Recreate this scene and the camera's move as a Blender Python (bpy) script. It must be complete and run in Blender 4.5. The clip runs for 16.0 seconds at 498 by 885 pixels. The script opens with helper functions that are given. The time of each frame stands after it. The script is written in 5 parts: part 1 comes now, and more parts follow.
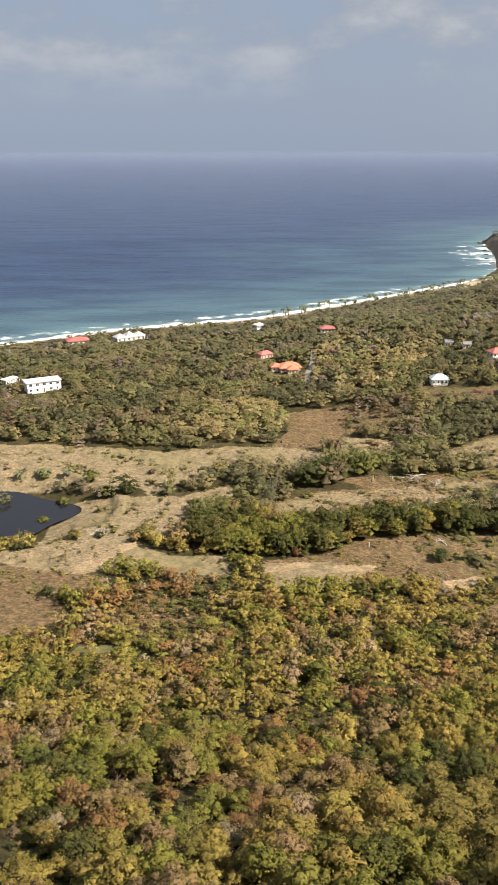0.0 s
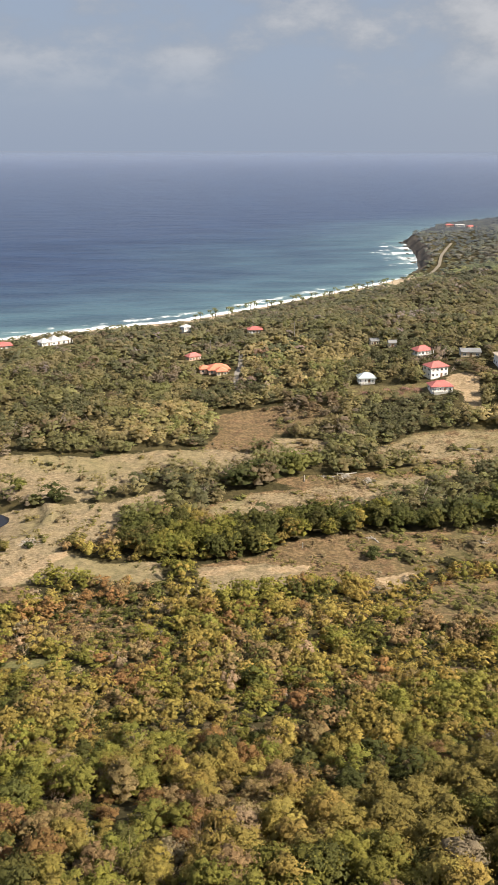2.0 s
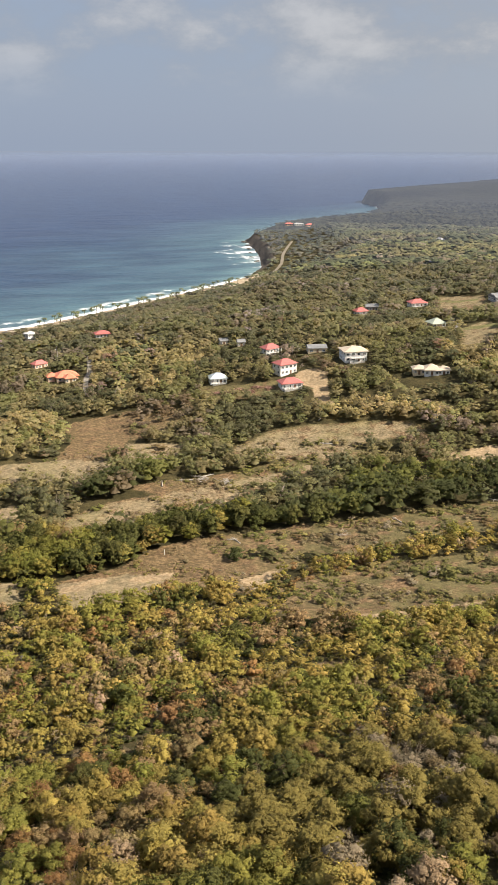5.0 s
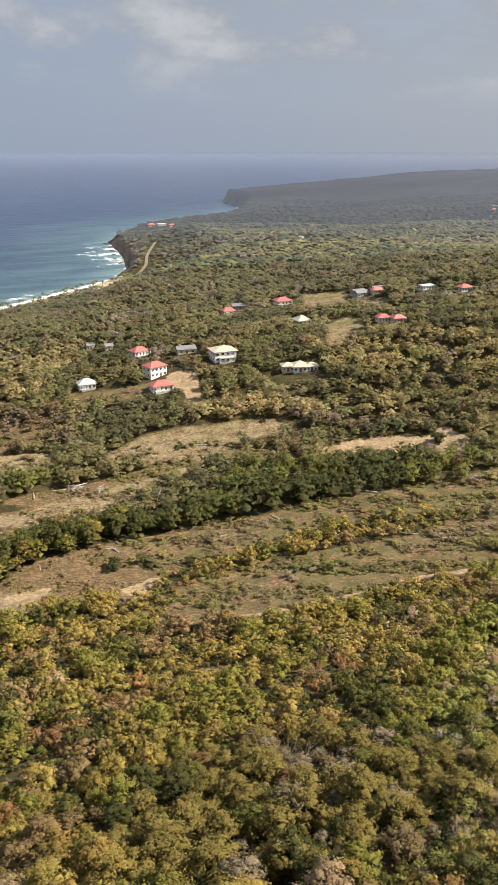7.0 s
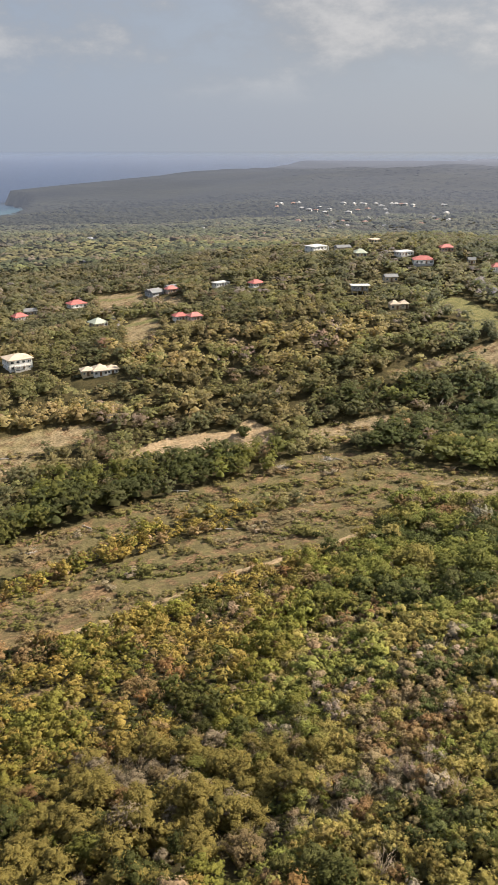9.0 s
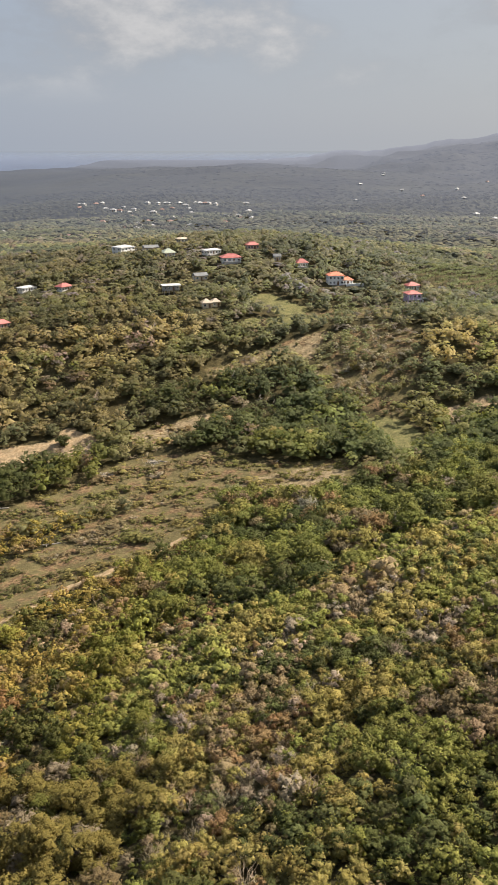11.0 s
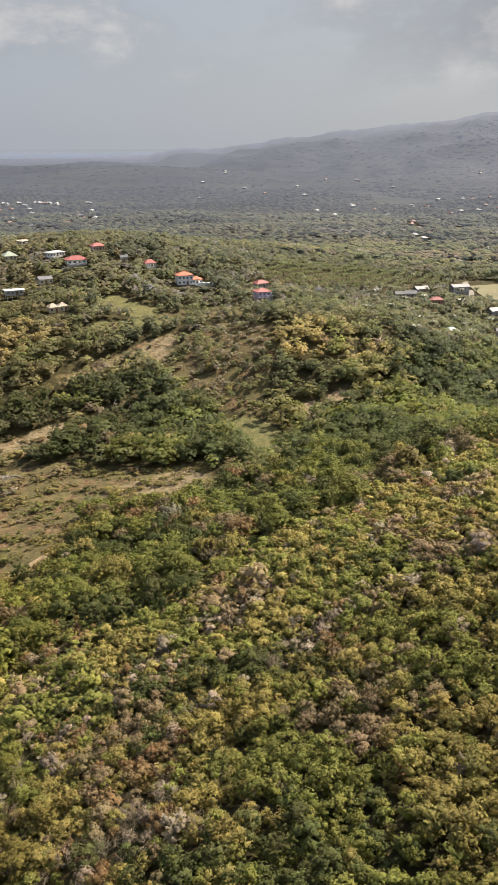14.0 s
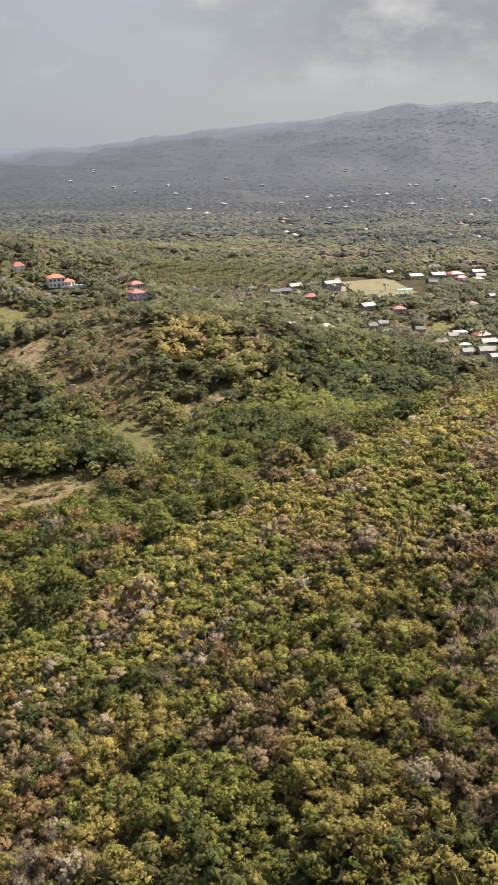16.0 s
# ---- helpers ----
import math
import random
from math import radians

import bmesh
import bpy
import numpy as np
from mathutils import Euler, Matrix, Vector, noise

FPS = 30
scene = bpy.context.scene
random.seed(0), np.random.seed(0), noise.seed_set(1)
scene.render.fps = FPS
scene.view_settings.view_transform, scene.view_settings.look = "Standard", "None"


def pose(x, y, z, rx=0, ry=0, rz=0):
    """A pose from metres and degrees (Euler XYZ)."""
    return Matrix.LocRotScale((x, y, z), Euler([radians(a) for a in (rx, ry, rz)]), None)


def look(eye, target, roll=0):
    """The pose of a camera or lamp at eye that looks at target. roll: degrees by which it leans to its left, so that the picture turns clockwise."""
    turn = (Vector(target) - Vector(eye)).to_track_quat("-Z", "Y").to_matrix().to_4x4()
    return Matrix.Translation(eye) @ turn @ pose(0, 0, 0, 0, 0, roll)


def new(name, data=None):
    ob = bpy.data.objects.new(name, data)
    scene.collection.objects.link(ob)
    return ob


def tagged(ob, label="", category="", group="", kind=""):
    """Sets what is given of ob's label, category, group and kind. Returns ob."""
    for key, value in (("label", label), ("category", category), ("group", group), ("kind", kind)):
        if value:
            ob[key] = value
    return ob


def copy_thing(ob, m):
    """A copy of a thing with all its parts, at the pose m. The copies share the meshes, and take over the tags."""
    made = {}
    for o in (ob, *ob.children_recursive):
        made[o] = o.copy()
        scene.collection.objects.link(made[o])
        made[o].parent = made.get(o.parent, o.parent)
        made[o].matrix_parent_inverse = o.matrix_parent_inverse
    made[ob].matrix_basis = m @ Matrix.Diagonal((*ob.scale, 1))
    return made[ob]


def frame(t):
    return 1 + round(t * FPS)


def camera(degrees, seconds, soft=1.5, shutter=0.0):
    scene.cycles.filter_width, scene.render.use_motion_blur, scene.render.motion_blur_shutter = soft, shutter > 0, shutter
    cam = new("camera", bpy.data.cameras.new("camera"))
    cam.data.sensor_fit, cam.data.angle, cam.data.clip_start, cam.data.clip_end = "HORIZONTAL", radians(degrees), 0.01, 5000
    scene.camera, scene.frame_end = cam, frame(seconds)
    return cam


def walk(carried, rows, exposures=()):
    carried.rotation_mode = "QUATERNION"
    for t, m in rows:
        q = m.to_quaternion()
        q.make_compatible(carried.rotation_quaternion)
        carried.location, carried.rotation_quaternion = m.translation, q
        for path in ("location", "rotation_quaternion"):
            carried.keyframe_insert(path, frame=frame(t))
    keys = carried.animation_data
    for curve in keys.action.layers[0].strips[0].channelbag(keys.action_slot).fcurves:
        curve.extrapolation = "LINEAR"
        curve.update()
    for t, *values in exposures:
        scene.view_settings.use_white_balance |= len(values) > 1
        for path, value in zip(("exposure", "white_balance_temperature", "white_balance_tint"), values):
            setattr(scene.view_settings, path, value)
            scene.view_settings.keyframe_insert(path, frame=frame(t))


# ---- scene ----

cam = camera(33.458, 16.0, soft=1.5)
PATH = [
    (0.0, look((0.000, 0.000, 130.000), (0.000, 188.088, 62.008), -0.130)),
    (0.5, look((-0.016, 0.391, 130.025), (4.138, 188.441, 62.056), -0.078)),
    (1.0, look((-0.062, 0.785, 130.051), (8.316, 188.711, 62.128), -0.034)),
    (1.5, look((-0.137, 1.201, 130.056), (12.492, 188.929, 62.242), -0.014)),
    (2.0, look((-0.209, 1.659, 130.049), (16.632, 189.068, 62.268), 0.019)),
    (2.5, look((-0.246, 2.200, 130.088), (20.782, 189.181, 62.293), 0.053)),
    (3.0, look((-0.185, 2.721, 130.132), (24.983, 189.209, 62.389), 0.076)),
    (5.5, look((0.599, 5.279, 130.503), (59.278, 184.074, 62.761), 0.099)),
    (6.0, look((0.840, 5.772, 130.540), (67.074, 181.917, 62.821), 0.058)),
    (6.5, look((1.100, 6.298, 130.561), (74.182, 179.732, 62.888), 0.069)),
    (7.0, look((1.385, 6.823, 130.607), (80.635, 177.526, 62.933), 0.081)),
    (7.5, look((1.757, 7.339, 130.629), (88.020, 174.615, 62.972), 0.015)),
    (8.0, look((2.201, 7.889, 130.604), (96.568, 170.715, 62.908), -0.002)),
    (8.5, look((2.589, 8.433, 130.512), (109.478, 163.322, 62.807), 0.017)),
    (9.0, look((2.959, 9.005, 130.428), (121.290, 155.329, 62.700), 0.042)),
    (9.5, look((3.279, 9.531, 130.320), (130.657, 148.073, 62.637), 0.076)),
    (10.0, look((3.818, 10.092, 130.272), (139.514, 140.521, 62.633), 0.061)),
    (10.2, look((4.046, 10.342, 130.285), (142.766, 137.532, 62.615), 0.054)),
    (12.3, look((6.500, 13.224, 130.816), (162.705, 117.974, 62.791), 0.071)),
    (12.5, look((6.761, 13.427, 130.830), (163.635, 117.147, 62.766), 0.093)),
    (13.0, look((7.477, 13.846, 130.826), (167.347, 112.854, 62.717), 0.085)),
    (13.5, look((8.172, 14.220, 130.829), (171.448, 107.473, 62.675), 0.066)),
    (14.0, look((8.861, 14.542, 130.874), (175.415, 101.787, 62.696), 0.055)),
    (14.5, look((9.597, 14.845, 130.953), (179.346, 95.561, 62.616), 0.051)),
    (15.0, look((10.334, 15.138, 130.975), (182.960, 89.457, 62.587), 0.080)),
    (15.5, look((11.116, 15.464, 131.008), (186.426, 83.161, 62.572), 0.121)),
    (16.0, look((11.872, 15.756, 131.015), (189.491, 77.148, 62.587), 0.150)),
]
walk(cam, PATH, [(0.0, 1.05), (16.0, 1.05)])

# ---- light ----
SUN_AZ, SUN_EL = 112.0, 42.0
sun = new("sun", bpy.data.lights.new("sun", "SUN"))
sun.data.energy, sun.data.angle, sun.data.color = 4.8, radians(0.8), (1.0, 0.89, 0.74)
sd = Vector((math.sin(radians(SUN_AZ)) * math.cos(radians(SUN_EL)), math.cos(radians(SUN_AZ)) * math.cos(radians(SUN_EL)), math.sin(radians(SUN_EL))))
sun.matrix_world = look(sd * 900, (0, 0, 0))


class Nodes:
    """Short hand for building a node tree."""

    def __init__(self, tree):
        self.t = tree

    def link(self, a, b):
        self.t.links.new(a, b)

    def put(self, socket, v):
        if hasattr(v, "links"):
            self.t.links.new(v, socket)
        elif isinstance(v, (tuple, list)) and len(v) == 3 and socket.type == "RGBA":
            socket.default_value = (*v, 1)
        else:
            socket.default_value = v

    def math(self, op, a, b=0.0, c=0.0, clamp=False):
        n = self.t.nodes.new("ShaderNodeMath")
        n.operation, n.use_clamp = op, clamp
        for s, v in zip(n.inputs, (a, b, c)):
            self.put(s, v)
        return n.outputs[0]

    def ramp(self, v, lo, hi, a=0.0, b=1.0):
        n = self.t.nodes.new("ShaderNodeMapRange")
        n.interpolation_type = "SMOOTHSTEP"
        for s, x in zip(n.inputs, (v, lo, hi, a, b)):
            self.put(s, x)
        return n.outputs[0]

    def mix(self, f, a, b, how="MIX"):
        n = self.t.nodes.new("ShaderNodeMix")
        n.data_type, n.blend_type, n.clamp_factor = "RGBA", how, True
        self.put(n.inputs[0], f), self.put(n.inputs[6], a), self.put(n.inputs[7], b)
        return n.outputs[2]

    def noise(self, vec, scale, detail=3.0, rough=0.55):
        n = self.t.nodes.new("ShaderNodeTexNoise")
        self.link(vec, n.inputs["Vector"])
        n.inputs["Scale"].default_value, n.inputs["Detail"].default_value, n.inputs["Roughness"].default_value = scale, detail, rough
        return n.outputs[0]

    def attr(self, name):
        n = self.t.nodes.new("ShaderNodeAttribute")
        n.attribute_name = name
        return n

    def place(self, scale=(1, 1, 1)):
        g = self.t.nodes.new("ShaderNodeNewGeometry")
        m = self.t.nodes.new("ShaderNodeMapping")
        m.inputs["Scale"].default_value = scale
        self.link(g.outputs["Position"], m.inputs[0])
        return m.outputs[0]

    def split(self, v):
        n = self.t.nodes.new("ShaderNodeSeparateXYZ")
        self.link(v, n.inputs[0])
        return n.outputs


# ---- sky ----
world = bpy.data.worlds.new("sky")
scene.world = world
world.use_nodes = True
N = Nodes(world.node_tree)
back = world.node_tree.nodes["Background"]
air = world.node_tree.nodes.new("ShaderNodeTexSky")
air.sky_type, air.sun_disc = "NISHITA", False
air.sun_elevation, air.sun_rotation = radians(SUN_EL), radians(SUN_AZ)
air.air_density, air.dust_density, air.ozone_density = 1.0, 2.0, 1.5
co = world.node_tree.nodes.new("ShaderNodeTexCoord").outputs["Generated"]
up = N.split(co)[2]
# thin, milky trade-wind air: whitish over the horizon, with soft broken cloud higher up
veil = N.ramp(up, 0.0, 0.35, 0.93, 0.8)
east = N.math("ADD", N.math("MULTIPLY", N.split(co)[0], 0.9), N.math("MULTIPLY", N.split(co)[1], -0.3))
milk = N.mix(N.ramp(east, -0.3, 1.0), (2.1, 2.5, 3.25), (2.95, 3.05, 3.2))
milk = N.mix(N.ramp(up, 0.28, 0.6), milk, N.mix(1.0, milk, (1.15, 1.13, 1.1), "MULTIPLY"))
tone = N.mix(veil, air.outputs[0], milk)
flat = world.node_tree.nodes.new("ShaderNodeMapping")
flat.inputs["Scale"].default_value = (1, 1, 2.0)
N.link(co, flat.inputs[0])
puff = N.noise(flat.outputs[0], 6.5, 9, 0.6)
big = N.noise(flat.outputs[0], 1.7, 3, 0.5)
cover = N.ramp(N.math("ADD", N.math("MULTIPLY", puff, 0.62), N.math("MULTIPLY", big, 0.5)), N.ramp(east, -0.2, 0.9, 0.50, 0.43), 0.66)
cover = N.math("MULTIPLY", cover, N.ramp(up, 0.03, 0.11))
cover = N.math("MULTIPLY", cover, N.ramp(east, -0.5, 0.9, 0.5, 0.95))
cloud = N.mix(N.ramp(puff, 0.42, 0.72), (2.2, 2.3, 2.5), (4.3, 4.2, 4.15))
N.link(N.mix(cover, tone, cloud), back.inputs[0])
back.inputs[1].default_value = 0.075


# ---- materials ----
def material(name):
    m = bpy.data.materials.new(name)
    m.use_nodes = True
    return m, Nodes(m.node_tree), m.node_tree.nodes["Principled BSDF"]


def bump(n, shader, height, strength, distance):
    b = n.t.nodes.new("ShaderNodeBump")
    b.inputs["Strength"].default_value, b.inputs["Distance"].default_value = strength, distance
    n.link(height, b.inputs["Height"])
    n.link(b.outputs[0], shader.inputs["Normal"])


def plain(name, colour, rough=0.7, grain=3.0, amount=0.16, metal=0.0):
    """Paint, roofing or timber: a colour with weathering at two scales."""
    m, n, p = material(name)
    v = n.place()
    a, b = n.noise(v, grain, 4), n.noise(v, grain * 0.16, 3)
    f = n.math("ADD", n.math("MULTIPLY", a, 0.5), n.math("MULTIPLY", b, 0.5))
    dark = tuple(c * (1 - amount * 2) for c in colour)
    light = tuple(min(c * (1 + amount), 0.92) for c in colour)
    n.link(n.mix(n.ramp(f, 0.3, 0.7), dark, light), p.inputs["Base Color"])
    p.inputs["Roughness"].default_value, p.inputs["Metallic"].default_value = rough, metal
    bump(n, p, a, 0.25, 0.02)
    return m


def leaf_material(name, grain=1.6, through_=0.16, wild=1.0):
    """Foliage: the plant's own tint, varied from spray to spray."""
    m, n, p = material(name)
    tint = n.attr("tint").outputs["Color"]
    isl = n.t.nodes.new("ShaderNodeNewGeometry").outputs["Random Per Island"]
    v = n.place()
    f = n.math("ADD", n.math("MULTIPLY", isl, 0.35), n.math("MULTIPLY", n.noise(v, grain, 4, 0.7), 0.75))
    low = n.mix(1.0, tint, (1 - 0.34 * wild,) * 3, "MULTIPLY")
    high = n.mix(1.0, tint, (1 + 0.32 * wild, 1 + 0.30 * wild, 1 + 0.22 * wild), "MULTIPLY")
    n.link(n.mix(n.ramp(f, 0.25, 0.9), low, high), p.inputs["Base Color"])
    p.inputs["Roughness"].default_value = 0.75
    p.inputs["Specular IOR Level"].default_value = 0.08
    bump(n, p, n.noise(v, grain * 1.5, 5, 0.75), 0.9 * wild, 0.6 / grain)
    # light that comes through the blades
    thru = n.t.nodes.new("ShaderNodeBsdfTranslucent")
    n.link(n.mix(1.0, n.mix(n.ramp(f, 0.25, 0.9), low, high), (1.55, 1.55, 0.85), "MULTIPLY"), thru.inputs[0])
    both = n.t.nodes.new("ShaderNodeMixShader")
    both.inputs[0].default_value = through_
    n.link(p.outputs[0], both.inputs[1]), n.link(thru.outputs[0], both.inputs[2])
    n.link(both.outputs[0], n.t.nodes["Material Output"].inputs[0])
    return m


def ground_material():
    m, n, p = material("land")
    v = n.place()
    a, b = n.attr("cover"), n.attr("cover_more")
    fine, mid, wide = n.noise(v, 0.9, 5, 0.62), n.noise(v, 0.17, 4), n.noise(v, 0.03, 3)
    rag = n.math("MULTIPLY", n.math("SUBTRACT", n.math("ADD", n.math("MULTIPLY", mid, 0.6), n.math("MULTIPLY", fine, 0.4)), 0.5), 1.5)
    c1 = n.t.nodes.new("ShaderNodeSeparateColor")
    c2 = n.t.nodes.new("ShaderNodeSeparateColor")
    n.link(a.outputs["Color"], c1.inputs[0])
    n.link(b.outputs["Color"], c2.inputs[0])

    def on(w):
        return n.ramp(n.math("ADD", w, rag), 0.38, 0.62)

    col = n.mix(n.ramp(mid, 0.35, 0.65), (0.040, 0.036, 0.017), (0.076, 0.063, 0.030))
    straw = n.mix(n.ramp(fine, 0.35, 0.68), (0.180, 0.140, 0.085), (0.300, 0.238, 0.152))
    straw = n.mix(n.math("MULTIPLY", n.ramp(wide, 0.45, 0.72), 0.8), straw, (0.205, 0.178, 0.092))
    brown = n.mix(n.ramp(fine, 0.38, 0.64), (0.105, 0.069, 0.039), (0.225, 0.152, 0.088))
    brown = n.mix(n.math("MULTIPLY", n.ramp(mid, 0.38, 0.54), n.ramp(n.split(v)[0], 45, 95, 0.22, 0.75)), brown, (0.118, 0.110, 0.050))
    bare = n.mix(n.ramp(fine, 0.3, 0.7), (0.25, 0.180, 0.105), (0.37, 0.285, 0.185))
    lawn = n.mix(n.ramp(fine, 0.3, 0.7), (0.12, 0.12, 0.05), (0.19, 0.175, 0.080))
    road = n.mix(n.ramp(fine, 0.3, 0.7), (0.20, 0.18, 0.155), (0.33, 0.30, 0.26))
    sand = n.mix(n.ramp(mid, 0.3, 0.7), (0.32, 0.25, 0.165), (0.46, 0.375, 0.27))
    col = n.mix(on(c1.outputs[1]), col, brown)
    col = n.mix(on(c1.outputs[0]), col, straw)
    col = n.mix(on(c2.outputs[0]), col, lawn)
    col = n.mix(on(c1.outputs[2]), col, bare)
    blotch = n.noise(v, 0.28, 6, 0.72)
    col = n.mix(n.ramp(blotch, 0.36, 0.62), n.mix(1.0, col, (0.72, 0.73, 0.72), "MULTIPLY"), n.mix(1.0, col, (1.15, 1.12, 1.08), "MULTIPLY"))
    col = n.mix(n.ramp(c2.outputs[1], 0.4, 0.6), col, road)
    col = n.mix(n.ramp(c2.outputs[2], 0.4, 0.6), col, sand)
    steep = n.split(n.t.nodes.new("ShaderNodeNewGeometry").outputs["Normal"])[2]
    col = n.mix(n.math("MULTIPLY", n.ramp(steep, 0.985, 0.93), n.ramp(n.split(v)[1], 835, 865)), col, n.mix(mid, (0.07, 0.06, 0.052), (0.15, 0.125, 0.10)))
    n.link(col, p.inputs["Base Color"])
    p.inputs["Roughness"].default_value = 0.95
    p.inputs["Specular IOR Level"].default_value = 0.1
    bump(n, p, fine, 0.7, 0.5)
    return m


def water_material(far=False):
    m, n, p = material("far_sea_water" if far else "sea_water")
    v = n.place()
    near = n.attr("shoal").outputs["Fac"]
    wide = n.noise(v, 0.006, 4, 0.6)
    col = n.mix(n.ramp(n.math("ADD", near, n.math("MULTIPLY", n.math("SUBTRACT", wide, 0.5), 0.35)), 0.1, 0.75), (0.014, 0.033, 0.088), (0.048, 0.096, 0.132))
    col = n.mix(n.ramp(near, 0.74, 0.98), col, (0.092, 0.165, 0.185))
    swell = n.noise(n.place((0.30, 1.0, 1.0)), 0.030, 5, 0.6)
    col = n.mix(n.ramp(swell, 0.38, 0.62), n.mix(1.0, col, (0.72, 0.74, 0.8), "MULTIPLY"), n.mix(1.0, col, (1.22, 1.2, 1.15), "MULTIPLY"))
    edge = n.noise(v, 0.05, 5, 0.7)
    surf = n.math("ADD", n.attr("surf").outputs["Fac"], n.math("MULTIPLY", n.math("SUBTRACT", edge, 0.5), 1.3))
    foam = n.ramp(surf, 0.42, 0.62)
    n.link(n.mix(foam, col, (0.80, 0.82, 0.82)), p.inputs["Base Color"])
    n.link(n.ramp(foam, 0, 1, 0.30, 0.8), p.inputs["Roughness"])
    p.inputs["IOR"].default_value = 1.33
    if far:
        # haze painted as emission; colour and reflection fade out towards the skyline
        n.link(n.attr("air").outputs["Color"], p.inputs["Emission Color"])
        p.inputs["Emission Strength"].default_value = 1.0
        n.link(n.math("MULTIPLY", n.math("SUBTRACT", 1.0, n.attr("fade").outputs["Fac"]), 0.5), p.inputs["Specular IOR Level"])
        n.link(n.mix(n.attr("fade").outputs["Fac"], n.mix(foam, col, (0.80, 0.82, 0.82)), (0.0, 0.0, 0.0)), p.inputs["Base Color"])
    bump(n, p, n.math("ADD", swell, n.math("MULTIPLY", n.noise(n.place((0.5, 1, 1)), 0.16, 4), 0.35)), 0.9, 4.0)
    return m


def pond_material():
    m, n, p = material("pond_water")
    v = n.place()
    n.link(n.mix(n.noise(v, 0.05, 3), (0.012, 0.013, 0.018), (0.02, 0.02, 0.024)), p.inputs["Base Color"])
    p.inputs["Roughness"].default_value, p.inputs["IOR"].default_value = 0.12, 1.33
    bump(n, p, n.noise(v, 0.6, 3), 0.08, 0.1)
    return m


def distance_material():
    """Far land, its sea haze painted in as emission from the air attribute."""
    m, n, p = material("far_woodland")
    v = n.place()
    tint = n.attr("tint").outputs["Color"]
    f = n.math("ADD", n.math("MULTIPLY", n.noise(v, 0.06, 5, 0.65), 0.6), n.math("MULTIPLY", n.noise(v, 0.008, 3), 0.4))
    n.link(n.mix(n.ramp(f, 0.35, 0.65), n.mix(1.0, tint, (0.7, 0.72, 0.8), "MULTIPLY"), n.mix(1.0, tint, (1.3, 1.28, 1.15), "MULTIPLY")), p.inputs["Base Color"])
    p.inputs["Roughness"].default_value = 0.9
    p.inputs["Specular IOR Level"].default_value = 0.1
    # painted haze: the surface itself emits the colour stored in air
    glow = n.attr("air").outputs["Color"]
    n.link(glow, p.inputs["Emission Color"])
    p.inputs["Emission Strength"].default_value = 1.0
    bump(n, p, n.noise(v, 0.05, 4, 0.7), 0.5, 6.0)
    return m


LEAF, LEAF_FAR = leaf_material("leaves", 2.2), leaf_material("far_leaves", 1.2, 0.42, 0.5)
LAND, SEA, SEA_FAR, POND, FAR = ground_material(), water_material(), water_material(True), pond_material(), distance_material()
BARK = plain("bark", (0.16, 0.12, 0.085), 0.9, 6)
DRYWOOD = plain("dry_wood", (0.42, 0.38, 0.33), 0.9, 5)
WHITE = plain("white_wall", (0.85, 0.845, 0.82), 0.75, 2, 0.07)
CREAMW = plain("cream_wall", (0.72, 0.60, 0.42), 0.75, 2, 0.07)
PINKW = plain("peach_wall", (0.72, 0.50, 0.38), 0.75, 2, 0.07)
GREYW = plain("grey_wall", (0.42, 0.41, 0.40), 0.8, 2, 0.1)
LILAC = plain("lilac_wall", (0.52, 0.42, 0.62), 0.75, 2, 0.07)
RED = plain("red_roof", (0.43, 0.135, 0.12), 0.65, 3, 0.12)
TERRA = plain("terracotta_roof", (0.62, 0.22, 0.13), 0.7, 3, 0.14)
ROSE = plain("faded_red_roof", (0.50, 0.17, 0.15), 0.6, 3, 0.14)
SILVER = plain("galvanised_roof", (0.21, 0.215, 0.22), 0.6, 2, 0.12, 0.1)
PALE = plain("white_roof", (0.58, 0.58, 0.57), 0.5, 2, 0.06)
SAGE = plain("sage_roof", (0.40, 0.44, 0.35), 0.55, 2, 0.1)
TAN = plain("tan_roof", (0.54, 0.45, 0.35), 0.65, 2, 0.1)
BLUEGREY = plain("blue_grey_roof", (0.46, 0.52, 0.54), 0.5, 2, 0.08)
TEAL = plain("teal_roof", (0.25, 0.55, 0.58), 0.5, 2, 0.1)
GLASS = plain("window_glass", (0.035, 0.045, 0.055), 0.12, 1, 0.1)
TIMBER = plain("stained_timber", (0.20, 0.12, 0.07), 0.7, 5, 0.14)
ROCK = plain("sea_rock", (0.10, 0.085, 0.07), 0.9, 0.4, 0.2)
CONCRETE = plain("concrete", (0.45, 0.43, 0.40), 0.85, 2, 0.12)
STEEL = plain("painted_steel", (0.55, 0.56, 0.57), 0.45, 3, 0.08, 0.4)
# far village walls and roofs, haze painted in as greyed colours
HAZE_WALL = plain("haze_grey_wall", (0.52, 0.51, 0.49), 0.85, 2, 0.1)
HAZE_SHEET = plain("haze_grey_roof", (0.38, 0.38, 0.39), 0.7, 2, 0.12)
HAZE_RED = plain("haze_dull_red_roof", (0.30, 0.20, 0.175), 0.8, 2, 0.12)
DIRT = plain("track_dirt", (0.19, 0.165, 0.125), 0.95, 0.6, 0.12)
REDWOOD = plain("cut_brush", (0.27, 0.150, 0.115), 0.9, 4, 0.14)
TURF = plain("mown_turf", (0.185, 0.165, 0.085), 0.95, 0.25, 0.12)


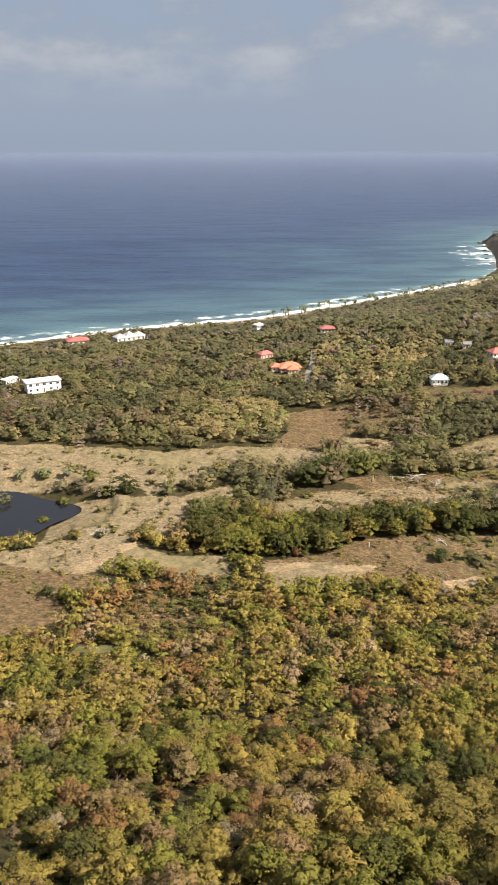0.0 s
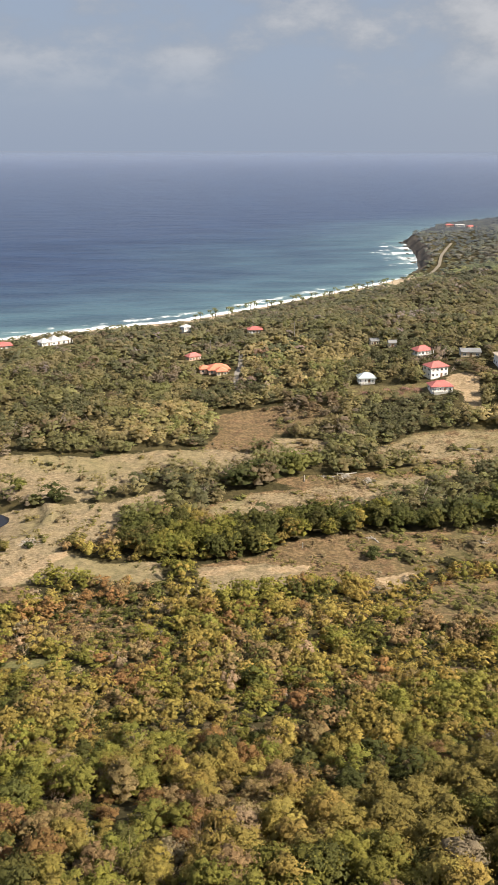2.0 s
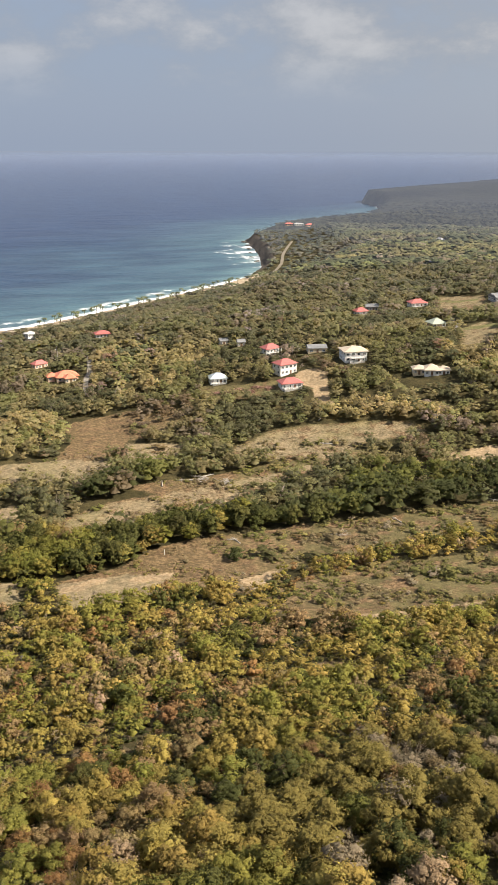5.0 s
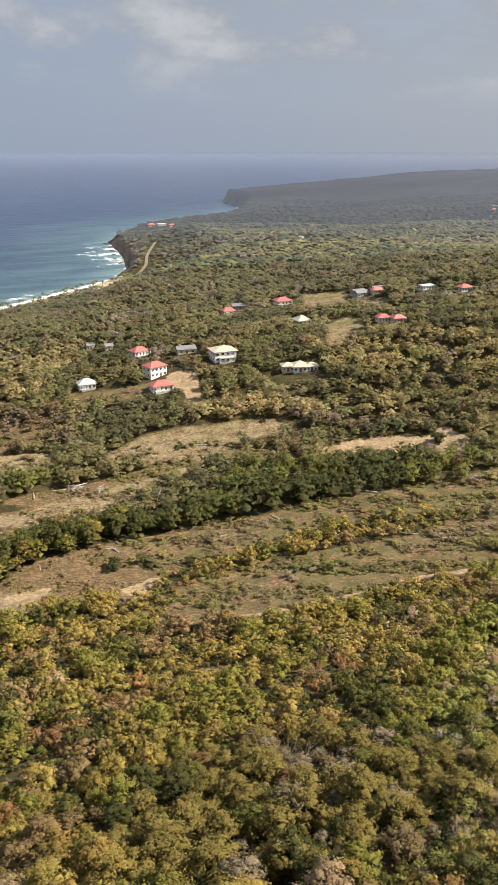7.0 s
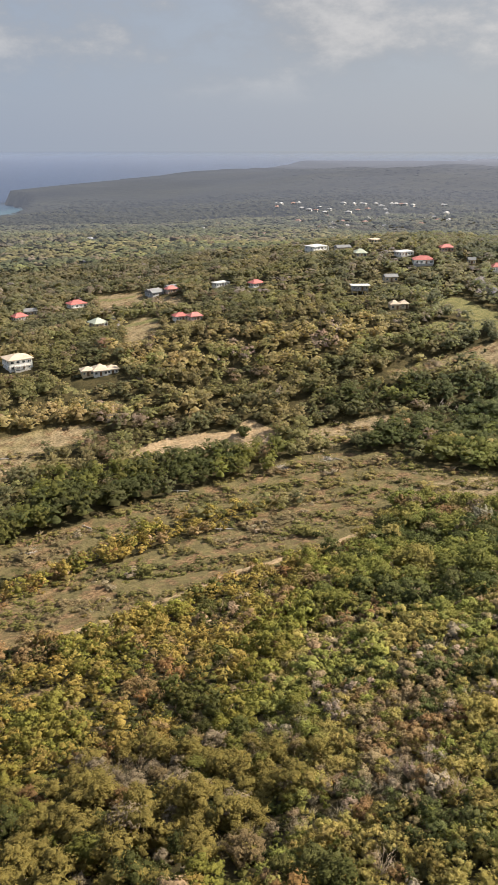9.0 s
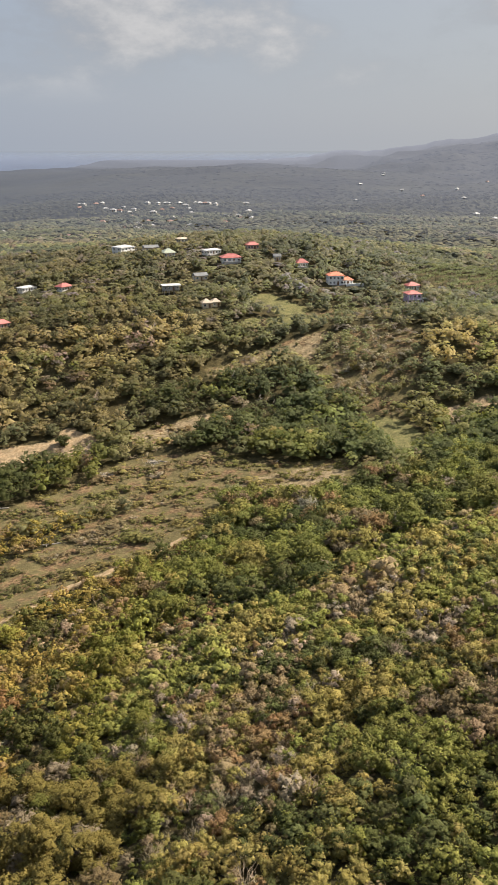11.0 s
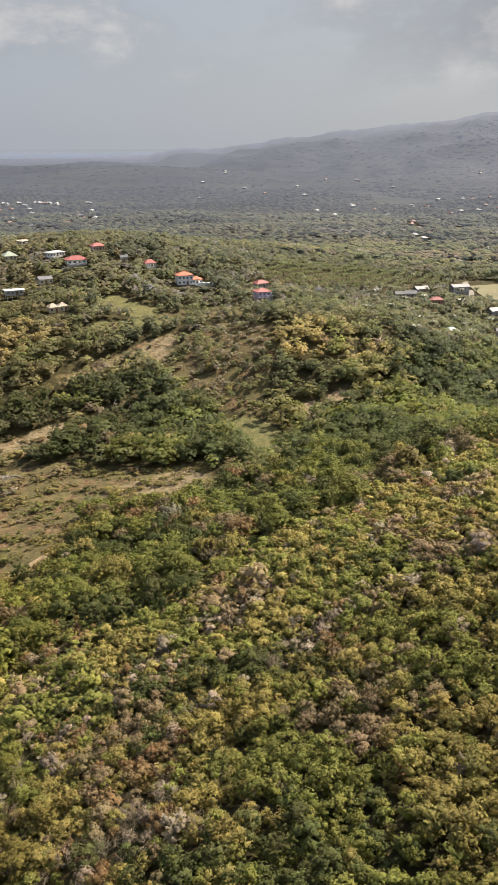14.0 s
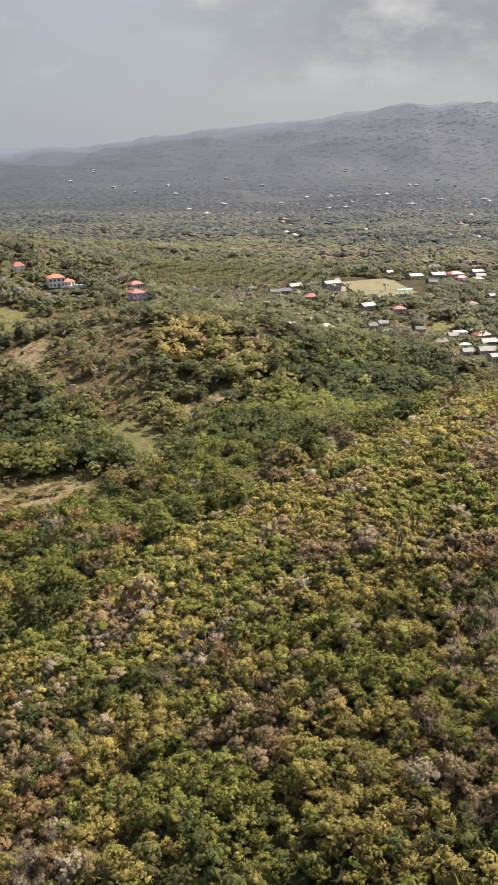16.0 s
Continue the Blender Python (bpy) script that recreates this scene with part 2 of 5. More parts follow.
# ---- the lie of the land ----
# the shore, from the beach to the far headlands
COAST = np.array([(-2600, -300), (-900, 180), (-400, 420), (-167, 557), (-98, 600), (-47, 622), (10, 645), (62, 686), (130, 745), (201, 805), (239, 851), (273, 915), (304, 1040),
                  (327, 1183), (426, 1357), (525, 1438), (659, 1527), (783, 1723), (822, 1946), (1000, 2080), (1242, 2256), (1480, 2450),
                  (1900, 2650), (2250, 2860), (2750, 3150), (3250, 3470)], float)


def step(a, b, v):
    v = np.clip((v - a) / (b - a), 0, 1)
    return v * v * (3 - 2 * v)


def hump(x, y, cx, cy, sx, sy, turn=0.0):
    c, s = math.cos(math.radians(turn)), math.sin(math.radians(turn))
    dx, dy = x - cx, y - cy
    return np.exp(-0.5 * (((dx * c + dy * s) / sx) ** 2 + ((dy * c - dx * s) / sy) ** 2))


def inland(x, y):
    """Metres from the shore, positive on land."""
    x, y = np.asarray(x, float), np.asarray(y, float)
    best = np.full(x.shape, 1e9)
    side = np.full(x.shape, 1.0)
    for (ax, ay), (bx, by) in zip(COAST[:-1], COAST[1:]):
        ex, ey = bx - ax, by - ay
        k = np.clip(((x - ax) * ex + (y - ay) * ey) / (ex * ex + ey * ey), 0, 1)
        d = np.hypot(x - ax - k * ex, y - ay - k * ey)
        s = np.sign(ey * (x - ax) - ex * (y - ay))
        near = d < best - 1e-9
        side = np.where(near, s, side)
        best = np.where(near, d, best)
    return best * side


def sand(x, y):
    """Width of the beach: wider in the bay and before the seaside house."""
    return 5 + 20 * hump(x, y, 215, 812, 30, 55) + 9 * hump(x, y, 15, 640, 45, 40)


def wobble(x, y, size, seed):
    """Smooth unevenness, -1 to 1."""
    g = np.random.RandomState(seed)
    out = 0.0
    for k in range(6):
        a, p, m = g.uniform(0, 6.28), g.uniform(0, 6.28), g.uniform(0.6, 1.7)
        out = out + np.sin((x * math.cos(a) + y * math.sin(a)) * 6.28 / (size * m) + p)
    return out / 3.5


CREST_AZ = (40, 48, 54, 61, 64, 66, 71, 74, 78, 81, 87, 95, 130)
CREST_EL = (-1.5, -1.35, -1.0, -0.65, -0.1, 0.0, 0.57, 1.1, 1.6, 2.1, 2.25, 2.4, 2.2)


def land(x, y):
    """Height of the land, in metres over the sea."""
    x, y = np.asarray(x, float), np.asarray(y, float)
    r, az = np.hypot(x, y), np.degrees(np.arctan2(x, y))
    d = inland(x, y)
    cliff = step(850, 930, y) * step(180, 290, x)
    z = -4 + 5.5 * step(-25, 12, d) + 3 * step(10, 60, d) * (1 - cliff) + cliff * 9 * step(0, 12, d)
    z = z + cliff * step(1550, 1850, y) * 19 * step(2, 16, d)
    flat = step(30, 140, d)
    z = z + flat * (2 + 15 * step(-40, 220, x) * step(330, 440, r) * (1 - 0.7 * step(750, 1050, y)))
    # the ridge that the camera hangs over, and the hills round the valley
    z = z + 80 * np.exp(-0.5 * ((y + 30) / 100) ** 2 - 0.5 * ((x - 40) / 228) ** 4)
    z = z + 4.5 * hump(x, y, 264, 18, 38, 26, 0)
    z = z + flat * (19 * hump(x, y, 362, 152, 50, 44, 20) + 38 * hump(x, y, 470, 380, 150, 120, 30)
                    + 13 * hump(x, y, 430, 740, 150, 190, 0) + 10 * hump(x, y, 650, 120, 200, 220, 0))
    z = z + flat * (12 * step(700, 1500, r) * step(30, 40, az) + 2.5 * wobble(x, y, 170, 3) * step(280, 450, r))
    z = z + flat * step(900, 1500, r) * (2 + 6 * step(28, 40, az)) * wobble(x, y, 480, 5)
    q = np.hypot((x + 107) / 38, (y - 273) / 24)
    z = np.minimum(z, 1.2 + 4.5 * step(0.85, 1.7, q) + 400 * step(1.5, 3.0, q))
    # far hills
    crest = 130 + 4350 * np.tan(np.radians(np.interp(az, CREST_AZ, CREST_EL)))
    wetter = step(54, 66, az)
    rise = step(2350 - 700 * wetter, 4350, r) ** (1.2 - 0.25 * wetter)
    far = 34 + (crest - 34) * rise + (14 * wobble(x, y, 620, 8) + 16 * np.abs(wobble(x, y, 900, 12))) * step(1500, 2600, r) * (1 - 0.75 * step(3900, 4350, r))
    far = far + 18 * (1 - wetter) * hump(r, az, 2500, 60, 260, 30) - 26 * np.abs(wobble(x, y, 760, 15)) * step(2600, 3100, r) * (1 - step(4150, 4400, r))
    far = far + (26 + 14 * wobble(az, r * 0, 5.5, 23)) * step(4450, 4740, r) * step(50, 60, az)
    far = far + 4.5 * wobble(az, r * 0, 0.9, 29) * step(3900, 4350, r)
    far = far + 9 * wobble(az, r * 0, 3.2, 17) * step(3700, 4350, r)
    # a dark wooded ridge before the higher hills
    ridge = 130 + r * np.tan(np.radians(-1.45 + 0.35 * step(62, 80, az) + 0.10 * wobble(az, r * 0, 7.0, 33)))
    far = np.maximum(far, 34 + (ridge - 34) * step(1650, 2350, r) * (1 - step(2400, 2850, r)) * (1 - step(55, 66, az)))
    far = far + wetter * (14 * wobble(az, r * 0.010, 7.0, 35) + 6 * wobble(az, r * 0.008, 2.6, 36)) * step(1800, 2500, r) * (1 - step(3500, 4300, r))
    k = step(1400, 2000, r) * step(20, 120, d) * step(34, 46, az)
    return z * (1 - k) + far * k


def sea(r):
    """Height of the sheet of water: level, then lifted far out to meet the horizon."""
    R = np.where(r < 2500, r, 2500 - 2350 * np.log(np.maximum(1 - (np.minimum(r, 4849.5) - 2500) / 2350, 1e-9)))
    R = np.minimum(R, 21000)
    return np.where(r < 2500, 0.0, 130 * (1 - r / np.maximum(R, 1)))


# strips of open ground and of special growth: places along a line, and their half widths
STRAW = [
    [(-160, 300, 9), (-112, 304, 7), (-76, 303, 6)],
]
BROWN = [
    [(95, 392, 4.0), (113, 380, 4.0)],
    [(59, 148, 2.0), (63, 146, 1.8)],
    [(92, 389, 4.5), (106, 384, 6), (120, 384, 4.5)],
]
BARE = [
    [(220, 800, 17.2), (239, 806, 13.9)],
    [(-51, 220, 2.4), (-44, 231, 2.2), (-38, 239, 2.0)],
    [(7, 220, 2.2), (17, 223, 1.9)],
    [(27, 220, 2.2), (36, 220, 2.2)],
    [(71, 178, 1.0), (86, 172, 1.0), (110, 170, 1.1), (131, 170, 1.2), (150, 164, 1.1), (169, 163, 1.1)],
    [(141, 388, 7.3), (139, 370, 3.6)],
    [(138, 364, 3.0), (138, 356, 2.2)],
]
LAWN = [
    [(371, 289, 8.6), (365, 265, 9.6)],
    [(337, 270, 5.3), (361, 248, 5.3)],
    [(709, 321, 7.1), (747, 315, 7.3)],
    [(245, 416, 4.4), (261, 412, 4.5)],
    [(276, 508, 3.5), (293, 491, 2.6)],
    [(490, 68, 7.6), (513, 65, 6.3)],
    [(482, 150, 6.2), (481, 136, 6.1)],
    [(484, 1067, 8.8), (513, 1056, 8.8)],
    [(509, 189, 3.3), (515, 176, 4.1)],
    [(172, 360, 2.5), (181, 348, 2.2)],
    [(-84, 263, 5.5), (-77, 270, 3.7)],
    [(-39, 166, 2.7), (-33, 167, 2.7)],
]
DARK = [
    [(378, 85, 28.7), (328, 96, 30.8), (398, 60, 18.0), (271, 97, 41.5)],
]
GOLD = [
    [(150, 344, 6.1), (203, 300, 5.9)],
    [(181, 142, 18.8), (168, 121, 16.1)],
    [(40, 201, 3.8), (53, 202, 3.0)],
    [(92, 165, 9.2), (69, 159, 8.1)],
    [(142, 66, 16.2), (172, 65, 25.9), (190, 52, 34.0)],
    [(-26, 144, 8.8), (-37, 131, 8.7)],
]
DRYLAND = [
    [(347, 219, 10.2), (356, 202, 14.8), (332, 175, 6.4)],
    [(308, 189, 9.3), (322, 183, 11.2)],
    [(309, 187, 10.8), (299, 166, 8.2)],
    [(362, 253, 8.7), (390, 224, 12.6)],
    [(82, 400, 6.2), (109, 381, 5.5)],
    [(32, 378, 13.9), (49, 383, 10.7)],
    [(63, 373, 11.7), (50, 359, 8.3)],
    [(191, 204, 7.8), (216, 190, 7.2)],
]
GROVE = [
    [(483, 234, 22.4), (512, 229, 32.4), (555, 222, 39.5)],
    [(555, 222, 39.5), (574, 203, 35.3), (582, 187, 30.1)],
]
ROAD = [
    [(616, 156, 2.4), (587, 146, 2.4), (546, 134, 2.4)],
    [(262, 477, 2.2), (252, 448, 2.2), (238, 413, 2.2)],
    [(612, 153, 2.2), (570, 142, 2.2), (543, 137, 2.2)],
    [(39, 497, 2.2), (35, 461, 2.2), (31, 429, 1.8)],
    [(509, 189, 2.2), (527, 158, 2.2)],
    [(185, 634, 2.2), (189, 595, 2.2)],
]

TRACK = [[(352, 1050, 5), (330, 1000, 5), (303, 935, 5), (286, 888, 5), (264, 850, 5), (240, 826, 5)]]

# fields, clearings and thickets: their outlines in plan
STRAW_PLOTS = [
    [(-124, 342), (-109, 339), (-84, 338), (-59, 334), (-34, 329), (-5, 336), (9, 335), (29, 330), (35, 320), (13, 309), (-5, 319), (-20, 298), (-30, 292), (-36, 281), (-41, 290), (-51, 287), (-69, 300), (-86, 308), (-100, 308), (-114, 310)],
    [(-72, 282), (-60, 286), (-42, 281), (-25, 281), (-7, 293), (-3, 281), (-22, 266), (-18, 258), (-25, 249), (-41, 244), (-25, 231), (-7, 230), (-5, 214), (-41, 223), (-49, 216), (-76, 225), (-86, 225), (-89, 232), (-68, 236), (-71, 262)],
    [(40, 349), (59, 344), (65, 340), (59, 325), (39, 320)],
    [(4, 225), (25, 225), (37, 221), (29, 207), (15, 206), (4, 207)],
]
FALLOW_PLOTS = [
    [(283, 529), (306, 503), (289, 468), (264, 450), (255, 466)],
    [(241, 419), (265, 429), (255, 397), (228, 377), (216, 373)],
    [(299, 470), (306, 453), (287, 418), (275, 429)],
    [(83, 328), (105, 341), (128, 338), (155, 329), (166, 323), (168, 310), (137, 313), (123, 299), (104, 308), (83, 309)],
    [(8, 274), (28, 285), (47, 288), (76, 293), (106, 299), (129, 306), (123, 299), (97, 287), (71, 273), (44, 263), (21, 258), (7, 252)],
    [(213, 182), (228, 174), (240, 163), (245, 154), (212, 134), (203, 155), (203, 173)],
    [(229, 254), (244, 246), (256, 241), (269, 232), (260, 227), (241, 230), (228, 230), (224, 242)],
    [(290, 261), (308, 251), (334, 243), (352, 235), (350, 229), (335, 226), (322, 222), (321, 241), (300, 246), (284, 254)],
    [(206, 170), (225, 167), (240, 154), (235, 149), (210, 152), (195, 160)],
]
BROWN_PLOTS = [
    [(-86, 225), (-58, 221), (-41, 214), (-45, 199), (-56, 205), (-44, 182), (-60, 173), (-68, 173)],
    [(16, 385), (33, 391), (48, 385), (44, 360), (39, 337), (24, 328), (10, 337), (18, 357)],
    [(32, 299), (67, 300), (86, 302), (113, 311), (139, 305), (130, 298), (105, 297), (76, 292), (46, 287)],
    [(4, 226), (24, 231), (36, 242), (50, 245), (68, 244), (88, 245), (114, 241), (133, 243), (158, 239), (182, 231), (167, 212), (144, 218), (120, 219), (98, 215), (79, 214), (69, 212), (65, 204), (55, 200), (42, 211), (29, 206), (15, 206), (4, 207)],
    [(78, 213), (94, 212), (110, 206), (135, 203), (148, 200), (166, 205), (181, 194), (195, 185), (203, 178), (189, 166), (165, 158), (150, 160), (123, 168), (108, 165), (85, 166), (70, 173), (59, 181)],
    [(159, 238), (192, 236), (217, 231), (239, 210), (233, 188), (243, 166), (250, 157), (211, 132), (203, 155), (199, 174), (181, 193), (166, 202), (161, 210), (145, 218)],
]
BARE_PLOTS = [
    [(56, 210), (67, 214), (69, 211), (57, 198)],
    [(165, 289), (186, 289), (210, 273), (217, 278), (221, 275), (220, 260), (214, 252), (200, 253), (180, 268), (166, 275)],
    [(317, 139), (324, 128), (316, 127), (310, 135)],
    [(300, 150), (309, 142), (307, 137), (293, 137)],
    [(225, 80), (223, 74), (211, 68), (206, 72)],
]
LAWN_PLOTS = [
    [(284, 176), (291, 166), (290, 156), (278, 140), (249, 132), (257, 145), (271, 162)],
]
DARK_PLOTS = [
    [(-21, 254), (-4, 261), (23, 256), (50, 258), (88, 259), (85, 246), (48, 244), (32, 238), (14, 234), (-7, 230), (-17, 239)],
    [(10, 250), (28, 252), (47, 256), (65, 251), (85, 253), (105, 261), (125, 285), (142, 280), (171, 261), (208, 242), (198, 228), (183, 234), (146, 242), (115, 243), (82, 243), (62, 244), (44, 245), (34, 240), (21, 230), (8, 229)],
    [(17, 288), (26, 304), (40, 308), (58, 309), (56, 306), (25, 285)],
    [(216, 213), (240, 223), (257, 226), (295, 204), (302, 188), (256, 157), (248, 169), (243, 197), (239, 210), (229, 219)],
    [(221, 216), (247, 222), (265, 218), (274, 213), (292, 191), (281, 163), (261, 147), (259, 141), (247, 139), (242, 159), (241, 200), (234, 222)],
    [(250, 265), (279, 251), (305, 229), (310, 205), (302, 175), (301, 197), (281, 228), (246, 258)],
    [(-69, 300), (-52, 296), (-41, 289), (-42, 281), (-61, 292)],
]
GOLD_PLOTS = [
    [(263, 333), (293, 317), (320, 304), (317, 279), (301, 277), (270, 288), (241, 309)],
    [(349, 186), (369, 185), (369, 159), (365, 141), (359, 120), (354, 114), (334, 138), (331, 152), (333, 169)],
    [(-36, 350), (-17, 385), (8, 403), (22, 382), (15, 361), (0, 336)],
    [(37, 437), (67, 484), (105, 472), (99, 443), (74, 405), (46, 409)],
    [(204, 349), (216, 367), (238, 360), (265, 350), (279, 334), (265, 315), (244, 319), (222, 333)],
    [(35, 477), (52, 513), (78, 502), (89, 436), (77, 403), (50, 407), (31, 439)],
    [(120, 352), (132, 349), (174, 333), (203, 312), (227, 295), (225, 292), (198, 304), (170, 326), (141, 335)],
    [(189, 369), (207, 389), (241, 360), (259, 335), (260, 309), (256, 305), (223, 330)],
]
DRY_PLOTS = [
    [(307, 211), (342, 226), (379, 218), (368, 193), (342, 174), (310, 163), (291, 158), (293, 186)],
    [(-36, 194), (-29, 205), (-17, 197), (-3, 182), (0, 174), (-19, 167), (-35, 182)],
    [(55, 193), (69, 207), (97, 205), (110, 200), (95, 201), (72, 195), (58, 182), (52, 184)],
]
HEDGE = [
    [(66, 203, 3.5), (80, 208, 5.0), (98, 211, 6.0), (118, 211, 6.4), (140, 209, 6.6), (162, 207, 5.6), (180, 200, 3.6)],
]
OUTLINES = {"straw": STRAW_PLOTS, "fallow": FALLOW_PLOTS, "brown": BROWN_PLOTS, "bare": BARE_PLOTS, "lawn": LAWN_PLOTS, "dark": DARK_PLOTS, "gold": GOLD_PLOTS, "dry": DRY_PLOTS}
STROKES = {"straw": STRAW, "fallow": [], "brown": BROWN, "bare": BARE, "lawn": LAWN, "dark": DARK, "gold": GOLD, "road": ROAD, "grove": GROVE, "dry": DRYLAND, "hedge": HEDGE, "track": TRACK}


def inside(outline, x, y):
    """Metres inside an outline, negative outside it."""
    best, odd = np.full(np.shape(x), 1e9), np.zeros(np.shape(x), bool)
    for (ax, ay), (bx, by) in zip(outline, outline[1:] + outline[:1]):
        ex, ey = bx - ax, by - ay
        k = np.clip(((x - ax) * ex + (y - ay) * ey) / (ex * ex + ey * ey + 1e-6), 0, 1)
        best = np.minimum(best, np.hypot(x - ax - k * ex, y - ay - k * ey))
        if ay != by:
            odd ^= ((ay > y) != (by > y)) & (x < ax + (y - ay) * ex / ey)
    return np.where(odd, best, -best)


def along(kind, x, y, reach=1.0):
    """How far inside a kind of patch a place lies: 1 well inside, 0 outside."""
    out = np.zeros(np.shape(x))
    for line in STROKES[kind]:
        for (ax, ay, ar), (bx, by, br) in zip(line[:-1], line[1:]):
            ex, ey = bx - ax, by - ay
            k = np.clip(((x - ax) * ex + (y - ay) * ey) / (ex * ex + ey * ey + 1e-6), 0, 1)
            d = np.hypot(x - ax - k * ex, y - ay - k * ey) / ((ar + (br - ar) * k) * reach)
            out = np.maximum(out, 1 - step(0.6, 1.4, d))
    for outline in OUTLINES.get(kind, ()):
        out = np.maximum(out, step(-2.5, 2.5, inside(outline, x, y)))
    return out


# ---- mesh helpers ----
def mesh_of(name, verts, faces, mat_, colours=None, floats=None, smooth=False, normals=None):
    """A mesh from arrays; faces all have the same number of corners."""
    me = bpy.data.meshes.new(name)
    verts, faces = np.asarray(verts, np.float32), np.asarray(faces, np.int32)
    n, k = faces.shape
    me.vertices.add(len(verts))
    me.vertices.foreach_set("co", verts.ravel())
    me.loops.add(n * k)
    me.loops.foreach_set("vertex_index", faces.ravel())
    me.polygons.add(n)
    me.polygons.foreach_set("loop_start", np.arange(0, n * k, k, dtype=np.int32))
    me.polygons.foreach_set("use_smooth", np.full(n, smooth))
    me.update(calc_edges=True)
    for key, c in (colours or {}).items():
        a = me.attributes.new(key, "FLOAT_COLOR", "POINT")
        a.data.foreach_set("color", np.concatenate([c, np.ones((len(verts), 1))], 1).astype(np.float32).ravel())
    for key, c in (floats or {}).items():
        a = me.attributes.new(key, "FLOAT", "POINT")
        a.data.foreach_set("value", np.asarray(c, np.float32))
    if normals is not None:
        me.attributes.new("custom_normal", "FLOAT_VECTOR", "POINT").data.foreach_set("vector", np.asarray(normals, np.float32).ravel())
    me.materials.append(mat_)
    return me


def unit(v):
    return v / np.maximum(np.linalg.norm(v, axis=-1, keepdims=True), 1e-6)


def part(name, bm, mat_, parent=None, label=""):
    me = bpy.data.meshes.new(name)
    bm.to_mesh(me)
    bm.free()
    me.materials.append(mat_)
    ob = new(name, me)
    ob.parent = parent
    return tagged(ob, label)


# ---- land and sea ----
def rings(az, r):
    A, R = np.meshgrid(np.radians(az), r, indexing="ij")
    x, y = np.sin(A) * R, np.cos(A) * R
    i = np.arange(len(az) * len(r)).reshape(len(az), len(r))
    q = np.stack([i[:-1, :-1], i[:-1, 1:], i[1:, 1:], i[1:, :-1]], -1).reshape(-1, 4)
    return x.ravel(), y.ravel(), q


def geometric(a, b, k):
    return a * np.exp(np.arange(0, int(math.log(b / a) / math.log(k)) + 1) * math.log(k))


NEAR_EDGE = 1250.0
AZ = np.concatenate([np.arange(-180, -34, 4), np.arange(-34, 100, 0.36), np.arange(100, 181, 4)])
AZ[-1] = 180
RAD = np.concatenate([[0.5], geometric(20, 140, 1.05), geometric(140, NEAR_EDGE, 1.0105), [NEAR_EDGE]])
gx, gy, gq = rings(AZ, RAD)
gz = land(gx, gy)
gz = gz + 0.25 * wobble(gx, gy, 14, 21)
gd = inland(gx, gy)
beach = (1 - step(0, 5, gd - sand(gx, gy))) * (gd > -40) * (1 - step(840, 880, gy))
fallow = along("fallow", gx, gy)
cover = np.stack([np.maximum(along("straw", gx, gy, 1.2), 0.56 * fallow), np.maximum(along("brown", gx, gy, 1.45), fallow), along("bare", gx, gy, 1.15)], 1)
cover[:, 1] = np.maximum(cover[:, 1], np.maximum(0.62 * along("dry", gx, gy), 0.4 * along("grove", gx, gy)))
cover[:, 1] = np.maximum(cover[:, 1], 0.75 * cover[:, 0] * step(0.0, 0.5, wobble(gx, gy, 24, 91) + 0.5 * wobble(gx, gy, 8, 92)))
cover[:, 1] = np.maximum(cover[:, 1], (1 - step(28, 60, gd)) * (gx > -40) * (gx < 120) * (gd > 10))
headland = step(250, 275, gx) * step(850, 900, gy) * (1 - step(70, 110, gd))
more = np.stack([np.maximum(np.maximum(along("lawn", gx, gy), 0.12 * along("grove", gx, gy)), 0.35 * headland), along("road", gx, gy, 0.7), beach], 1)
ground = new("ground", mesh_of("ground", np.stack([gx, gy, gz], 1), gq, LAND, {"cover": cover, "cover_more": more}, smooth=True))
tagged(ground, "dry grass, bare soil and leaf litter on rolling coastal land", "ground", kind="structure")

# dirt track along the cliff of the headland
line = np.array([p[:2] for p in TRACK[0]], float)
q = np.linspace(0, len(line) - 1, 60)
cx, cy = (np.interp(q, np.arange(len(line)), line[:, k]) for k in (0, 1))
nx, ny = np.gradient(cy), -np.gradient(cx)
ln = np.hypot(nx, ny)
sx, sy = ([c + side * w * 1.7 / ln for side in (-1, 1)] for c, w in ((cx, nx), (cy, ny)))
tv = np.stack([np.stack([a, b, land(a, b) + 0.9], 1) for a, b in zip(sx, sy)], 1).reshape(-1, 3)
tq = np.array([(2 * k, 2 * k + 1, 2 * k + 3, 2 * k + 2) for k in range(59)])
tagged(new("road", mesh_of("road", tv, tq, DIRT, smooth=True)), "narrow dirt track along the edge of the headland", "road", kind="structure")

# the far land, a sheet of its own that goes on to the skyline
AZF = np.concatenate([np.arange(-180, -34, 6), np.arange(-34, 40, 0.5), np.arange(40, 100, 0.25), np.arange(100, 181, 6)])
AZF[-1] = 180
RADF = np.concatenate([geometric(NEAR_EDGE - 4, 4800, 1.018), [4850]])
fx, fy, fq = rings(AZF, RADF)
fr = np.hypot(fx, fy)
fz = land(fx, fy) - 0.5
fz = np.where(inland(fx, fy) < 0, np.minimum(fz, sea(fr) - 6), np.maximum(fz, np.minimum(sea(fr), 42) + np.clip(inland(fx, fy), -2, 10)))


